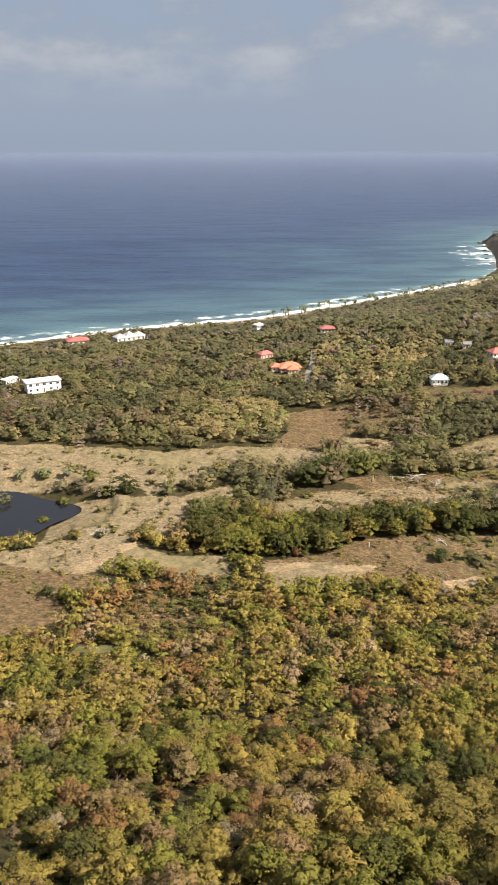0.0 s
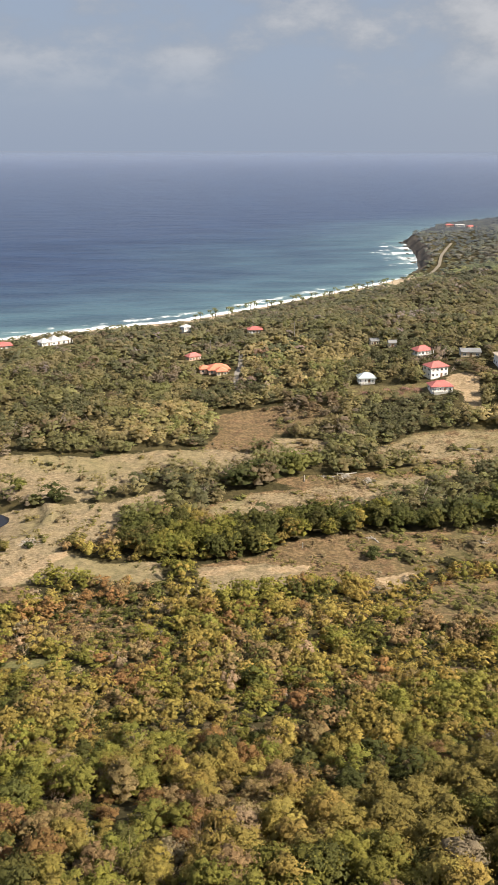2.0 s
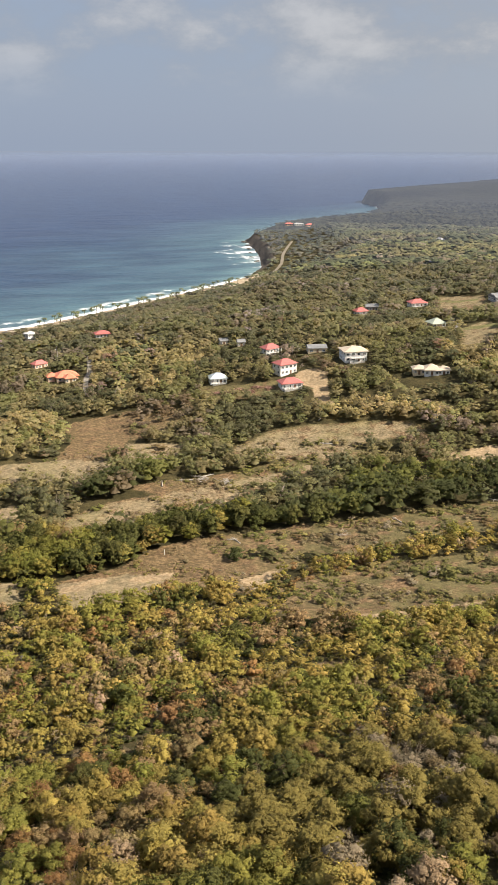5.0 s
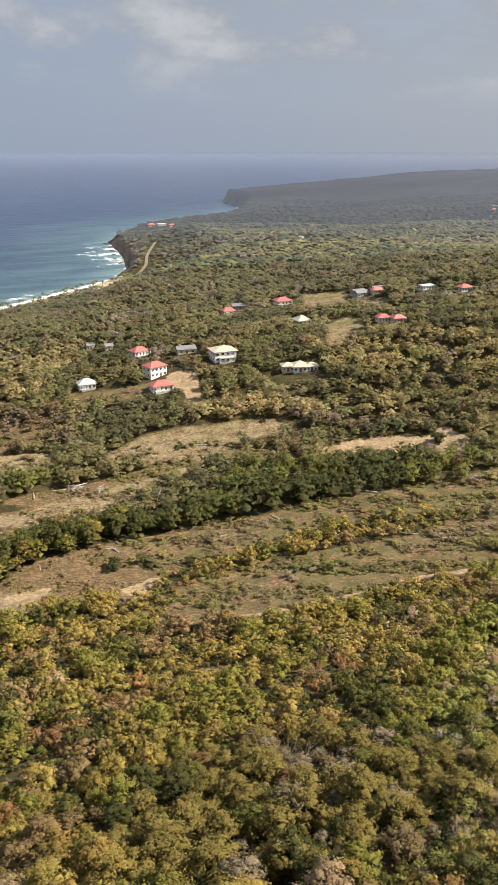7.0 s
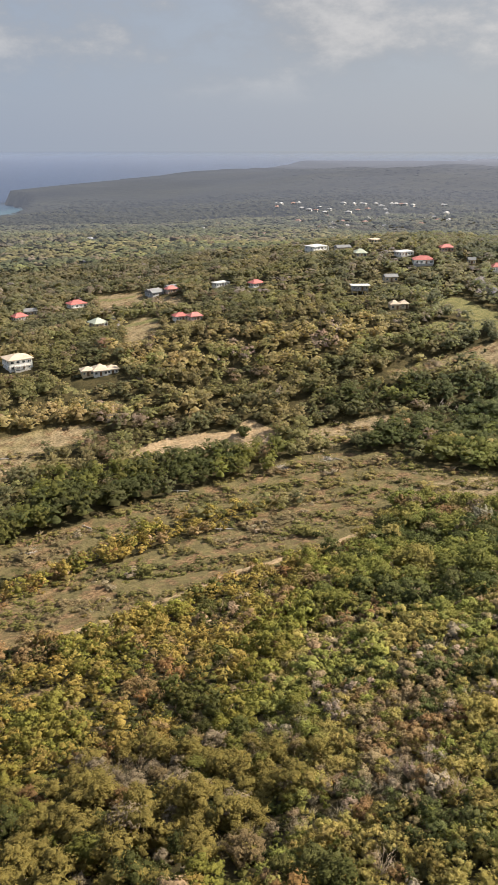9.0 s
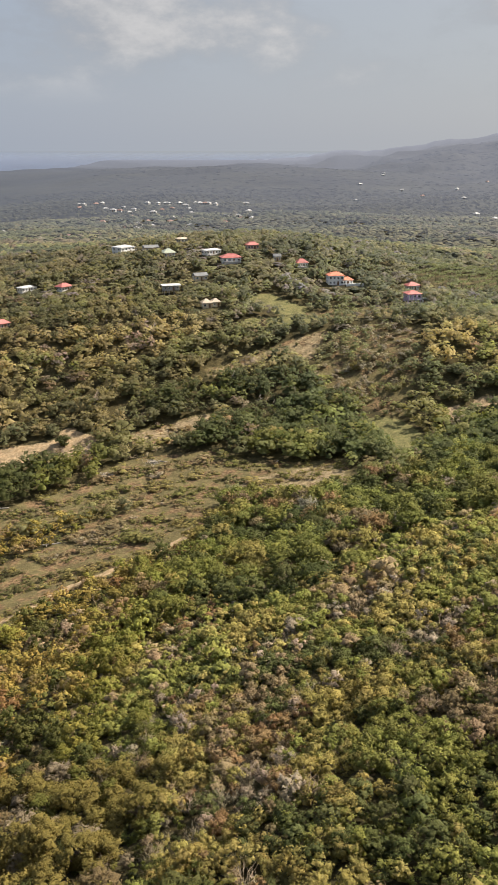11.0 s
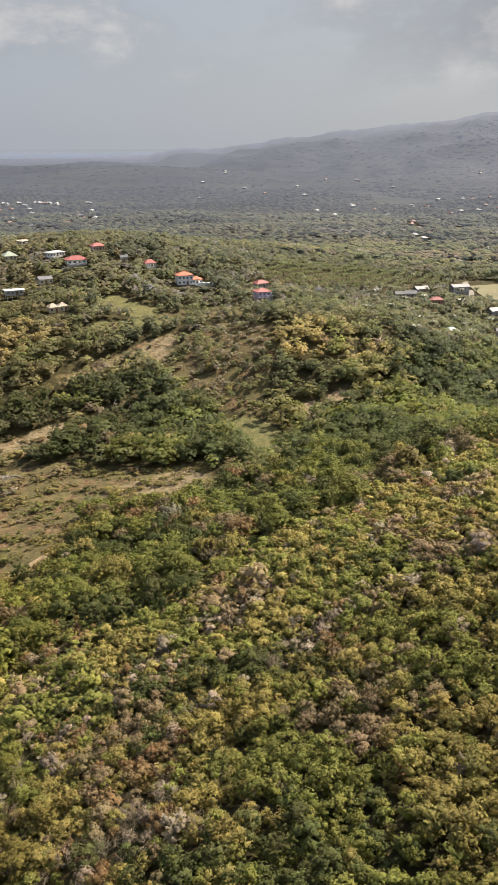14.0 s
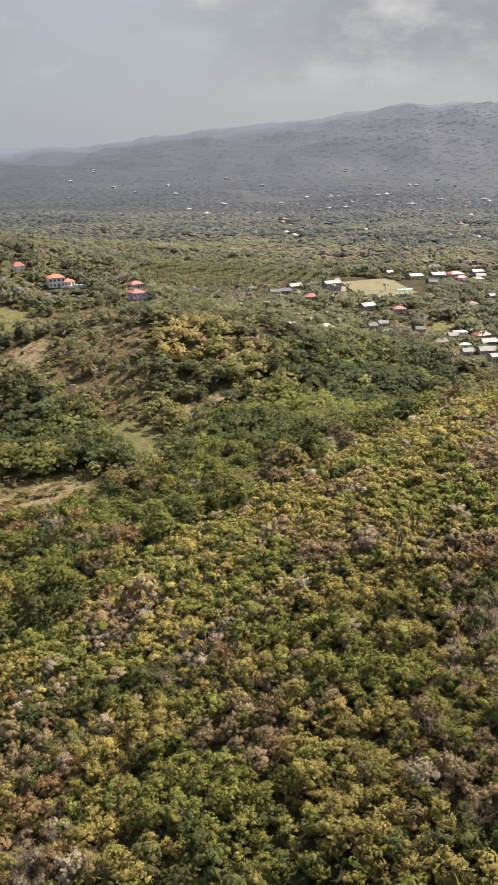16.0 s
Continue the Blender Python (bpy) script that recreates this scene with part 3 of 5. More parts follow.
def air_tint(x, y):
    """Leaf colour dimmed by distance, and the haze glow painted over it."""
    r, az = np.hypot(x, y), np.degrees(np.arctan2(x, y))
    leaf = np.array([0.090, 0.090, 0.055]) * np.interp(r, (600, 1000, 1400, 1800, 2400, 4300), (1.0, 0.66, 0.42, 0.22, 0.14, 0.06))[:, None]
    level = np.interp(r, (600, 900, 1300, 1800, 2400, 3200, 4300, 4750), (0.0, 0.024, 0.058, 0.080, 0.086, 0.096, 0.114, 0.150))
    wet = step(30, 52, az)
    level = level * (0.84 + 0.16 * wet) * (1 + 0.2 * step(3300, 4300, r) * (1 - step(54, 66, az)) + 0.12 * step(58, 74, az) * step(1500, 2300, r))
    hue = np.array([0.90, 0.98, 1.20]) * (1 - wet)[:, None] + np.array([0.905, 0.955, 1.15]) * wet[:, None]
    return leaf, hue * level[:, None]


# painted haze: leaf tint dims and emission rises with distance
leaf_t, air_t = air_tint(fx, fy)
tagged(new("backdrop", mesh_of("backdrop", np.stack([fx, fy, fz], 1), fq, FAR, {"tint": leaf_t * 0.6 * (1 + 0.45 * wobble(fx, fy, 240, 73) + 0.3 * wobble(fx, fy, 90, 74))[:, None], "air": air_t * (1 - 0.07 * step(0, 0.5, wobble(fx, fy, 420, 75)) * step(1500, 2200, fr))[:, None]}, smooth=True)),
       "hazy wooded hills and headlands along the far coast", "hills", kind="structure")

def water_sheet(name, radii, mat_, label):
    x, y, q = rings(np.arange(-60, 62, 0.45), radii)
    r, off = np.hypot(x, y), -inland(x, y)
    surf = np.interp(off, (-12, 0, 5, 12, 20, 28, 36, 48), (1, 1, 0.72, 0.30, 0.46, 0.36, 0.1, 0.0))
    streak = np.clip(0.5 + 0.9 * wobble(x * 0.3, y, 26, 91) * (0.6 + 0.5 * wobble(x, y * 0.4, 60, 92)), 0, 1)
    rough = np.exp(-0.5 * ((x - 270) / 60) ** 2 - 0.5 * ((y - 1050) / 150) ** 2) * np.clip(1 - off / 120, 0, 1) * (0.45 + 1.05 * streak)
    surf = np.maximum(surf * (1 - 0.5 * step(790, 850, y)), 0.60 * rough * (off > 0))
    surf = surf * (1 - step(2000, 2300, r))
    shoal = np.exp(-np.maximum(off, 0) / 170.0) * (1 - 0.4 * step(1200, 2200, r))
    shoal = shoal * (1 - step(1700, 2400, r))
    shoal = np.maximum(shoal, 0.48 * np.exp(-0.5 * ((x - 130) / 170) ** 2 - 0.5 * ((y - 980) / 230) ** 2))
    # painted haze: emission grows with distance until it meets the sky's colour
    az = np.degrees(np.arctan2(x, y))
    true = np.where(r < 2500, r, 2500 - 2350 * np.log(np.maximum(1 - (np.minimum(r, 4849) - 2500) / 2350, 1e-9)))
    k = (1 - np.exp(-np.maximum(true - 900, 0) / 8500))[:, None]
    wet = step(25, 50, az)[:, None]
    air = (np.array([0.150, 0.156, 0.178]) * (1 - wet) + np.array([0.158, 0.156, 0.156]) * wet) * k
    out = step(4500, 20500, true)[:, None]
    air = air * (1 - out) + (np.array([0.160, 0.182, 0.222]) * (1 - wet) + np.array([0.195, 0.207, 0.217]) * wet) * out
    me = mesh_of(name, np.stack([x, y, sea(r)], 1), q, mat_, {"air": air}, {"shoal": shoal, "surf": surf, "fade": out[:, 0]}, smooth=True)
    return tagged(new(name, me), label, "sea", kind="structure")


water_sheet("water", geometric(380, 1250, 1.010), SEA, "blue sea, turquoise inshore, with white surf along the beach")
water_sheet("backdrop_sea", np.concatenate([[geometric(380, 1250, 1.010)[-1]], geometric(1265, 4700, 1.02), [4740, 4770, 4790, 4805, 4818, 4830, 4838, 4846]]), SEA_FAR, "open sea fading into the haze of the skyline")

# pond
pa = np.linspace(0, 2 * math.pi, 72, endpoint=False)
wav = 1 + 0.10 * np.sin(3 * pa + 1) + 0.06 * np.sin(7 * pa)
px_, py_ = -107 + 40 * wav * np.cos(pa), 273 + 26 * wav * np.sin(pa)
bm = bmesh.new()
bm.faces.new([bm.verts.new((a, b, 3.0)) for a, b in zip(px_, py_)])
tagged(part("pond", bm, POND), "still dark pond with a grassy margin in the pasture", "pond", kind="structure")

# ---- plants ----
RNG = np.random.RandomState(11)


OCTA = (np.array([(1, 0, 0), (0, 1, 0), (-1, 0, 0), (0, -1, 0), (0, 0, 1), (0, 0, -1)], float),
        np.array([(0, 1, 4), (1, 2, 4), (2, 3, 4), (3, 0, 4), (1, 0, 5), (2, 1, 5), (3, 2, 5), (0, 3, 5)]))


def sprays(rng, centres, sizes, count, leaf):
    """Leafy sprays: small blades on the skins of the clumps."""
    i = rng.randint(0, len(centres), count)
    d = rng.normal(size=(count, 3))
    d[:, 2] = np.abs(d[:, 2]) - 0.25
    d /= np.linalg.norm(d, axis=1)[:, None]
    pos = centres[i] + d * (sizes[i] * rng.uniform(0.8, 1.12, count))[:, None]
    whole = (pos - [0, 0, 0.32]) / np.linalg.norm(pos - [0, 0, 0.32], axis=1)[:, None]
    nrm = d * 0.6 + whole * 0.4 + rng.normal(size=(count, 3)) * 0.24 + [0, 0, 0.35]
    nrm /= np.linalg.norm(nrm, axis=1)[:, None]
    t = np.cross(nrm, rng.normal(size=(count, 3)))
    t /= np.linalg.norm(t, axis=1)[:, None]
    b = np.cross(nrm, t)
    s = (leaf * rng.uniform(0.6, 1.35, count))[:, None]
    c = [pos + t * s, pos - t * s * 0.55 + b * s * 0.8, pos - t * s * 0.45 - b * s * 0.85 + nrm * s * 0.2]
    v = np.stack(c, 1).reshape(-1, 3)
    # leaf masses catch the light as rounded clumps
    soft = unit(d * 0.62 + whole * 0.5 + rng.normal(size=(count, 3)) * 0.22)
    return v, np.arange(count * 3).reshape(-1, 3), np.repeat(soft, 3, 0)


def stem(x0, x1, r0, r1, sides=3):
    """A tapered stick from x0 to x1."""
    x0, x1 = np.array(x0, float), np.array(x1, float)
    d = (x1 - x0) / np.linalg.norm(x1 - x0)
    u = np.cross(d, [0.3, 0.9, 0.2])
    u /= np.linalg.norm(u)
    w = np.cross(d, u)
    a = np.linspace(0, 2 * math.pi, sides, endpoint=False)[:, None]
    ring = np.cos(a) * u + np.sin(a) * w
    v = np.concatenate([x0 + ring * r0, x1 + ring * r1])
    f = []
    for k in range(sides):
        m = (k + 1) % sides
        f += [[k, m, sides + m], [k, sides + m, sides + k]]
    return v, np.array(f)


def join(pieces):
    """Pieces of vertices, faces and, where they have them, normals as one."""
    n = np.cumsum([0] + [len(p[0]) for p in pieces])
    both = [np.concatenate([p[0] for p in pieces]), np.concatenate([p[1] + k for p, k in zip(pieces, n)])]
    return (*both, np.concatenate([p[2] for p in pieces])) if len(pieces[0]) > 2 else tuple(both)


def crown(rng, clumps, count, leaf, flat=1.0, size=0.17, core=0.8):
    """A broken crown, one unit high with its stem at the origin: ragged clumps with sprays standing out of them."""
    a = np.arange(clumps) * 2.4 + rng.uniform(-0.5, 0.5, clumps)
    q = np.sqrt((np.arange(clumps) + 0.3) / clumps) * 0.40
    dome = np.sqrt(1 - (q / 0.46) ** 2)
    c = np.stack([np.cos(a) * q, np.sin(a) * q, 0.20 + 0.56 * dome + rng.uniform(-0.08, 0.10, clumps) * flat], 1)
    s = rng.uniform(0.75, 1.3, clumps) * size
    pieces = [sprays(rng, c, s, count, leaf)]
    v, f = OCTA
    for ci, si in zip(c, s):
        turn = Euler(rng.uniform(-0.6, 0.6, 3) + [0, 0, rng.uniform(0, 1.6)]).to_matrix()
        w = v * rng.uniform(0.7, 1.4, (len(v), 1)) * si * [core, core, core * 0.8]
        out = w[:5] @ np.array(turn).T
        pieces.append((out + ci - [0, 0, 0.03], f[:4], unit(unit(out) * 0.7 + unit(ci - [0, 0, 0.3]) * 0.5)))
    # the shaded inside of the crown
    pieces.append((v[:5] * [0.26, 0.26, 0.26] + [0, 0, 0.24], f[:4], v[:5]))
    return join(pieces)


def softened(shape, k):
    """The same crown with its leaves lying more towards the sky."""
    v, f, n = shape
    return v, f, unit(n * (1 - k) + [0, 0, k])


def bare_crown(rng, count, thin):
    """Leafless branches, forking upwards."""
    pieces = []
    for _ in range(count):
        a, q = rng.uniform(0, 6.28), rng.uniform(0.1, 0.5)
        p0 = np.array([rng.normal() * 0.05, rng.normal() * 0.05, rng.uniform(0.1, 0.3)])
        p1 = np.array([math.cos(a) * q * 0.6, math.sin(a) * q * 0.6, rng.uniform(0.45, 0.65)])
        pieces.append(stem(p0, p1, thin, thin * 0.6))
        for _ in range(4):
            p2 = p1 + np.array([math.cos(a) * 0.2, math.sin(a) * 0.2, 0.25]) * rng.uniform(0.5, 1.1) + rng.normal(size=3) * 0.11
            pieces.append(stem(p1, p2, thin * 0.6, thin * 0.2))
    v, f = join(pieces)
    return v, f, unit(v - [0, 0, 0.25])


def scatter(name, protos, pick, x, y, z, wide, tall, tint, mat_, label, category, air=None):
    """Plants past counting: one sheet of real crowns."""
    V, F, T, A, M, n = [], [], [], [], [], 0
    turn = RNG.uniform(0, 6.28, len(x))
    for k, (pv, pf, *pn) in enumerate(protos):
        i = np.where(pick == k)[0]
        if not len(i):
            continue
        c, s = np.cos(turn[i])[:, None], np.sin(turn[i])[:, None]
        vx = (pv[:, 0] * c - pv[:, 1] * s) * wide[i, None] + x[i, None]
        vy = (pv[:, 0] * s + pv[:, 1] * c) * wide[i, None] + y[i, None]
        vz = pv[None, :, 2] * tall[i, None] + z[i, None]
        V.append(np.stack([vx, vy, vz], -1).reshape(-1, 3))
        F.append((pf[None] + (np.arange(len(i)) * len(pv))[:, None, None] + n).reshape(-1, 3))
        T.append(np.repeat(tint[i], len(pv), 0))
        if pn:
            m = pn[0]
            M.append(np.stack([m[:, 0] * c - m[:, 1] * s, m[:, 0] * s + m[:, 1] * c, np.repeat(m[None, :, 2], len(i), 0)], -1).reshape(-1, 3))
        else:
            M.append(np.repeat([[0.0, 0.0, 1.0]], len(i) * len(pv), 0))
        if air is not None:
            A.append(np.repeat(air[i], len(pv), 0))
        n += len(i) * len(pv)
    ob = new(name, mesh_of(name, np.concatenate(V), np.concatenate(F), mat_, {"tint": np.concatenate(T), **({"air": np.concatenate(A)} if air is not None else {})}, smooth=True, normals=np.concatenate(M)))
    return tagged(ob, label, category, kind="stuff")


def spread(r0, r1, gap, az0=-21.0, az1=93.0, grow=False):
    """Jittered places between two distances; gap in metres, or in parts of the distance."""
    pts = []
    r = r0
    while r < r1:
        g = gap * r if grow else gap
        n = int(radians(az1 - az0) * r / g)
        a = radians(az0) + (np.arange(n) + RNG.uniform(0, 1, n)) * g / r
        q = r + RNG.uniform(-1.4, 1.4, n) * g
        pts.append(np.stack([np.sin(a) * q, np.cos(a) * q], 1))
        r += g * 0.9
    p = np.concatenate(pts)
    return p[:, 0], p[:, 1]


OLIVE, GREEN, DEEP = (0.275, 0.236, 0.080), (0.200, 0.206, 0.058), (0.104, 0.116, 0.043)
YELLOW, RUST, GREY, DRY = (0.300, 0.252, 0.088), (0.240, 0.155, 0.080), (0.350, 0.292, 0.225), (0.262, 0.202, 0.120)


def palette(x, y, weights, seed, patch=34):
    """Tints picked by weight, in drifts as well as plant by plant."""
    base = np.array([OLIVE, GREEN, DEEP, YELLOW, RUST, GREY, DRY])
    w = np.array(weights, float)
    if w.ndim == 1:
        w = np.repeat(w[None], len(x), 0)
    drift = np.stack([wobble(x, y, patch, seed + k) for k in range(7)], 1)
    w = w * np.exp(3.7 * drift)
    w = np.cumsum(w / w.sum(1, keepdims=True), 1)
    i = (RNG.uniform(size=len(x))[:, None] > w).sum(1).clip(0, 6)
    t = base[i] * RNG.uniform(0.82, 1.18, (len(x), 1)) * RNG.uniform(0.95, 1.05, (len(x), 3))
    return t, i


def open_ground(x, y):
    field = along("brown", x, y, 1.3) * (1 - along("dark", x, y)) * (1 - along("hedge", x, y))
    return np.maximum(np.maximum(field, along("fallow", x, y)), np.max([along(k, x, y, q) for k, q in (("straw", 1.2), ("bare", 1.1), ("lawn", 1.0), ("road", 1.0), ("track", 1.0))], 0))


def in_pond(x, y, k=1.0):
    return np.hypot((x + 107) / (42 * k), (y - 273) / (28 * k)) < 1


PLOTS = []


def on_plot(x, y, k=1.0):
    """True where a house, its yard or the playing field stands."""
    out = np.zeros(len(x), bool)
    for hx, hy, hr in PLOTS:
        d = np.hypot(hx, hy)
        ux, uy = hx / d, hy / d
        along_, side = (x - hx) * ux + (y - hy) * uy, (x - hx) * uy - (y - hy) * ux
        out |= (np.abs(side) < hr * k) & (along_ < hr * 1.1) & (along_ > -hr * 1.1 - 4)
    return out


YARDS = []


def yard_limit(x, y):
    """How tall plants may grow before a house that looks out over them."""
    out = np.full(len(x), 99.0)
    for hx, hy, hr in YARDS:
        d = math.hypot(hx, hy)
        ux, uy = hx / d, hy / d
        ahead, side = (hx - x) * ux + (hy - y) * uy, (x - hx) * uy - (y - hy) * ux
        near = (np.abs(side) < hr * 1.25) & (ahead > 0) & (ahead < 60)
        out = np.where(near, np.minimum(out, 1.4 + np.maximum(ahead - hr, 0) * 100 / d), out)
    return out

HOUSES = [
    ("pinkw", 424, 1281, 13),
    ("white", 439, 1276, 15),
    ("pinkw", 442, 1234, 13),
    ("pinkw", 467, 1160, 10),
    ("greyr", 279, 832, 10),
    ("greyr", 349, 658, 12),
    ("redlow", -116, 551, 15),
    ("tent", -81, 555, 22),
    ("white", -108, 418, 19),
    ("pale", -130, 435, 9),
    ("white2", 7, 575, 7),
    ("pink", 22, 464, 16),
    ("pinkw", 10, 496, 9),
    ("redlow", 53, 550, 10),
    ("grey", 96, 404, 9),
    ("low", 115, 468, 6),
    ("low", 123, 458, 5),
    ("red", 134, 436, 10),
    ("red2", 130, 398, 11),
    ("red", 127, 380, 11),
    ("big", 168, 399, 14),
    ("low", 156, 422, 13),
    ("cream", 194, 362, 18),
    ("green", 235, 436, 10),
    ("red", 217, 505, 9),
    ("greyr", 229, 515, 9),
    ("red", 259, 508, 12),
    ("redlow", 265, 395, 8),
    ("greyr", 302, 481, 10),
    ("greyr", 313, 474, 10),
    ("low", 277, 822, 9),
    ("greyr", 352, 666, 10),
    ("tower", 453, 423, 9),
    ("white2", 423, 452, 14),
    ("low", 430, 432, 13),
    ("green", 409, 395, 9),
    ("white", 422, 369, 12),
    ("red", 415, 347, 13),
    ("pinkw", 446, 354, 9),
    ("low", 433, 324, 5),
    ("low", 380, 342, 10),
    ("pole", 351, 339, 10),
    ("hut", 343, 302, 11),
    ("white", 330, 443, 11),
    ("redlow", 336, 414, 9),
    ("greyr", 301, 476, 10),
    ("pinkw", 310, 471, 8),
    ("pinkw", 268, 385, 8),
    ("red", 434, 306, 7),
    ("villa", 424, 272, 16),
    ("purple", 420, 222, 11),
    ("redlow", 450, 238, 8),
    ("low", 520, 174, 8),
    ("greyr", 530, 170, 7),
    ("greyr", 555, 171, 10),
    ("pinkw", 522, 151, 8),
    ("shed", 570, 149, 11),
    ("grey", 438, 120, 9),
    ("greyr", 520, 114, 10),
    ("low", 477, 102, 6),
    ("low", 487, 98, 7),
    ("low", 653, 124, 7),
    ("low", 650, 104, 14),
    ("greyr", 665, 89, 12),
    ("pinkw", 676, 77, 13),
    ("low", 695, 62, 12),
    ("low", 591, 44, 6),
    ("white", 489, 54, 8),
    ("greyr", 476, 57, 6),
    ("pinkw", 485, 42, 10),
    ("white", 448, 48, 5),
    ("low", 428, 45, 7),
    ("greyr", 436, 36, 9),
    ("hut", 451, 60, 8),
    ("low", 486, 76, 7),
    ("low", 632, 88, 8),
    ("pinkw", 661, 71, 9),
    ("greyr", 678, 58, 8),
    ("greyr", 464, 37, 9),
    ("low", 425, 31, 8),
    ("redlow", 524, 95, 8),
]
BUSHES = [
    (-34, 329, 5.0, DEEP), (-56, 202, 4.5, DEEP), (-70, 285, 5.0, GREEN), (-74, 270, 5.5, GREEN), (-34, 246, 8.0, OLIVE),
    (-57, 244, 6.0, OLIVE), (-49, 245, 4.0, DEEP), (-45, 284, 6.0, DEEP), (-61, 297, 7.0, GREEN), (-54, 288, 6.0, GREEN),
    (-73, 235, 4.0, DEEP), (-25, 291, 4.0, DEEP), (-12, 301, 8.0, OLIVE), (-19, 269, 7.0, GREEN), (208, 266, 8.0, DEEP),
    (58, 224, 5.0, DEEP), (219, 251, 9.0, GREEN), (331, 237, 2.5, DEEP), (-38, 305, 4.0, DRY), (-81, 304, 4.0, GREEN),
    (209, 268, 6.0, DRY), (161, 172, 3.0, DEEP), (59, 227, 5.0, DEEP), (321, 198, 6.0, YELLOW), (298, 145, 9.0, GREEN)]
LOGS = [(67, 300), (129, 342), (62, 239), (123, 318), (63, 300), (61, 240), (158, 240), (118, 237), (148, 201), (218, 220), (198, 227), (237, 180), (48, 297), (57, 298)]
BRUSH = [(93, 389), (98, 386), (103, 388), (107, 383), (112, 386), (117, 383), (95, 233), (197, 229), (64, 296), (215, 223), (-50, 249), (72, 291)]
POND_PALMS = [(-91, 305), (-80, 305), (-83, 306), (-71, 303)]
POLES = [(21, 501), (36, 466), (75, 516), (426, 188), (500, 150)]
POST = (38, 236)

# ---- houses ----
def box(bm, x, y, z, sx, sy, sz):
    r = bmesh.ops.create_cube(bm, size=1)["verts"]
    bmesh.ops.scale(bm, vec=(sx, sy, sz), verts=r)
    bmesh.ops.translate(bm, vec=(x, y, z), verts=r)
    return r


def roof_mesh(w, d, h, over, hip, thick=0.22):
    """A hipped or gabled roof with eaves, its underside closed."""
    bm = bmesh.new()
    a, b = w / 2 + over, d / 2 + over
    if w >= d:
        e = max(a - b * hip, 0.05) if hip else a
        ridge = [(-e, 0, h), (e, 0, h)]
    else:
        e = max(b - a * hip, 0.05) if hip else b
        ridge = [(0, -e, h), (0, e, h)]
    low = [bm.verts.new(p) for p in ((-a, -b, 0), (a, -b, 0), (a, b, 0), (-a, b, 0))]
    eave = [bm.verts.new((v.co.x, v.co.y, thick)) for v in low]
    r0, r1 = (bm.verts.new((x, y, z + thick)) for x, y, z in ridge)
    bm.faces.new(low[::-1])
    for k in range(4):
        bm.faces.new((low[k], low[(k + 1) % 4], eave[(k + 1) % 4], eave[k]))
    if w >= d:
        bm.faces.new((eave[0], eave[1], r1, r0)), bm.faces.new((eave[1], eave[2], r1))
        bm.faces.new((eave[2], eave[3], r0, r1)), bm.faces.new((eave[3], eave[0], r0))
    else:
        bm.faces.new((eave[0], eave[1], r0)), bm.faces.new((eave[1], eave[2], r1, r0))
        bm.faces.new((eave[2], eave[3], r1)), bm.faces.new((eave[3], eave[0], r0, r1))
    return bm


def one(fn, *args):
    bm = bmesh.new()
    fn(bm, *args)
    return bm


def window(parent, x, y, z, w, h, wall):
    """A framed window on a front or side wall; wall is the way it faces."""
    f, g = bmesh.new(), bmesh.new()
    if wall in "fb":
        s = -1 if wall == "f" else 1
        for dx in (-w / 2, w / 2):
            box(f, x + dx, y + s * 0.05, z, 0.10, 0.14, h + 0.1)
        for dz in (-h / 2, h / 2):
            box(f, x, y + s * 0.05, z + dz, w + 0.1, 0.135, 0.10)
        box(f, x, y + s * 0.05, z, 0.06, 0.10, h)
        box(g, x, y + s * 0.03, z, w, 0.08, h)
    else:
        s = -1 if wall == "l" else 1
        for dy in (-w / 2, w / 2):
            box(f, x + s * 0.05, y + dy, z, 0.14, 0.10, h + 0.1)
        for dz in (-h / 2, h / 2):
            box(f, x + s * 0.05, y, z + dz, 0.135, w + 0.1, 0.10)
        box(f, x + s * 0.05, y, z, 0.10, 0.06, h)
        box(g, x + s * 0.03, y, z, 0.08, w, h)
    frame_ = part("window", f, WHITE, parent)
    part("pane", g, GLASS, frame_, "dark glass pane")


def wing(home, w, d, x, y, storeys, wall, roof, rise, over, hip, n_front, n_side, sink=2.0):
    """One block of a house: walls, openings and roof."""
    h = 2.6 * storeys
    part("wall", one(box, x, y, (h - sink) / 2, w, d, h + sink), wall, home)
    for s in range(storeys):
        z = 2.6 * s + 1.45
        for k in range(n_front):
            wx = x - w / 2 + w * (k + 0.5) / n_front
            if s == 0 and k == n_front // 2:
                part("door", one(box, wx, y - d / 2 - 0.03, 1.05, 1.1, 0.12, 2.1), TIMBER, home, "dark timber door")
            else:
                window(home, wx, y - d / 2, z, min(1.5, w / n_front * 0.5), 1.2, "f")
        for k in range(n_side):
            wy = y - d / 2 + d * (k + 0.5) / n_side
            for side in "lr":
                window(home, x + (-w / 2 if side == "l" else w / 2), wy, z, min(1.3, d / n_side * 0.45), 1.15, side)
    if roof is not None:
        bm = roof_mesh(w, d, rise, over, hip)
        bmesh.ops.translate(bm, vec=(x, y, h), verts=bm.verts)
        r = part("roof", bm, roof, home)
        if hip and w >= d:
            part("ridge_cap", one(box, x, y, h + rise + 0.2, max(w - d, 0.4) + 0.5, 0.3, 0.12), roof, r)
    return h


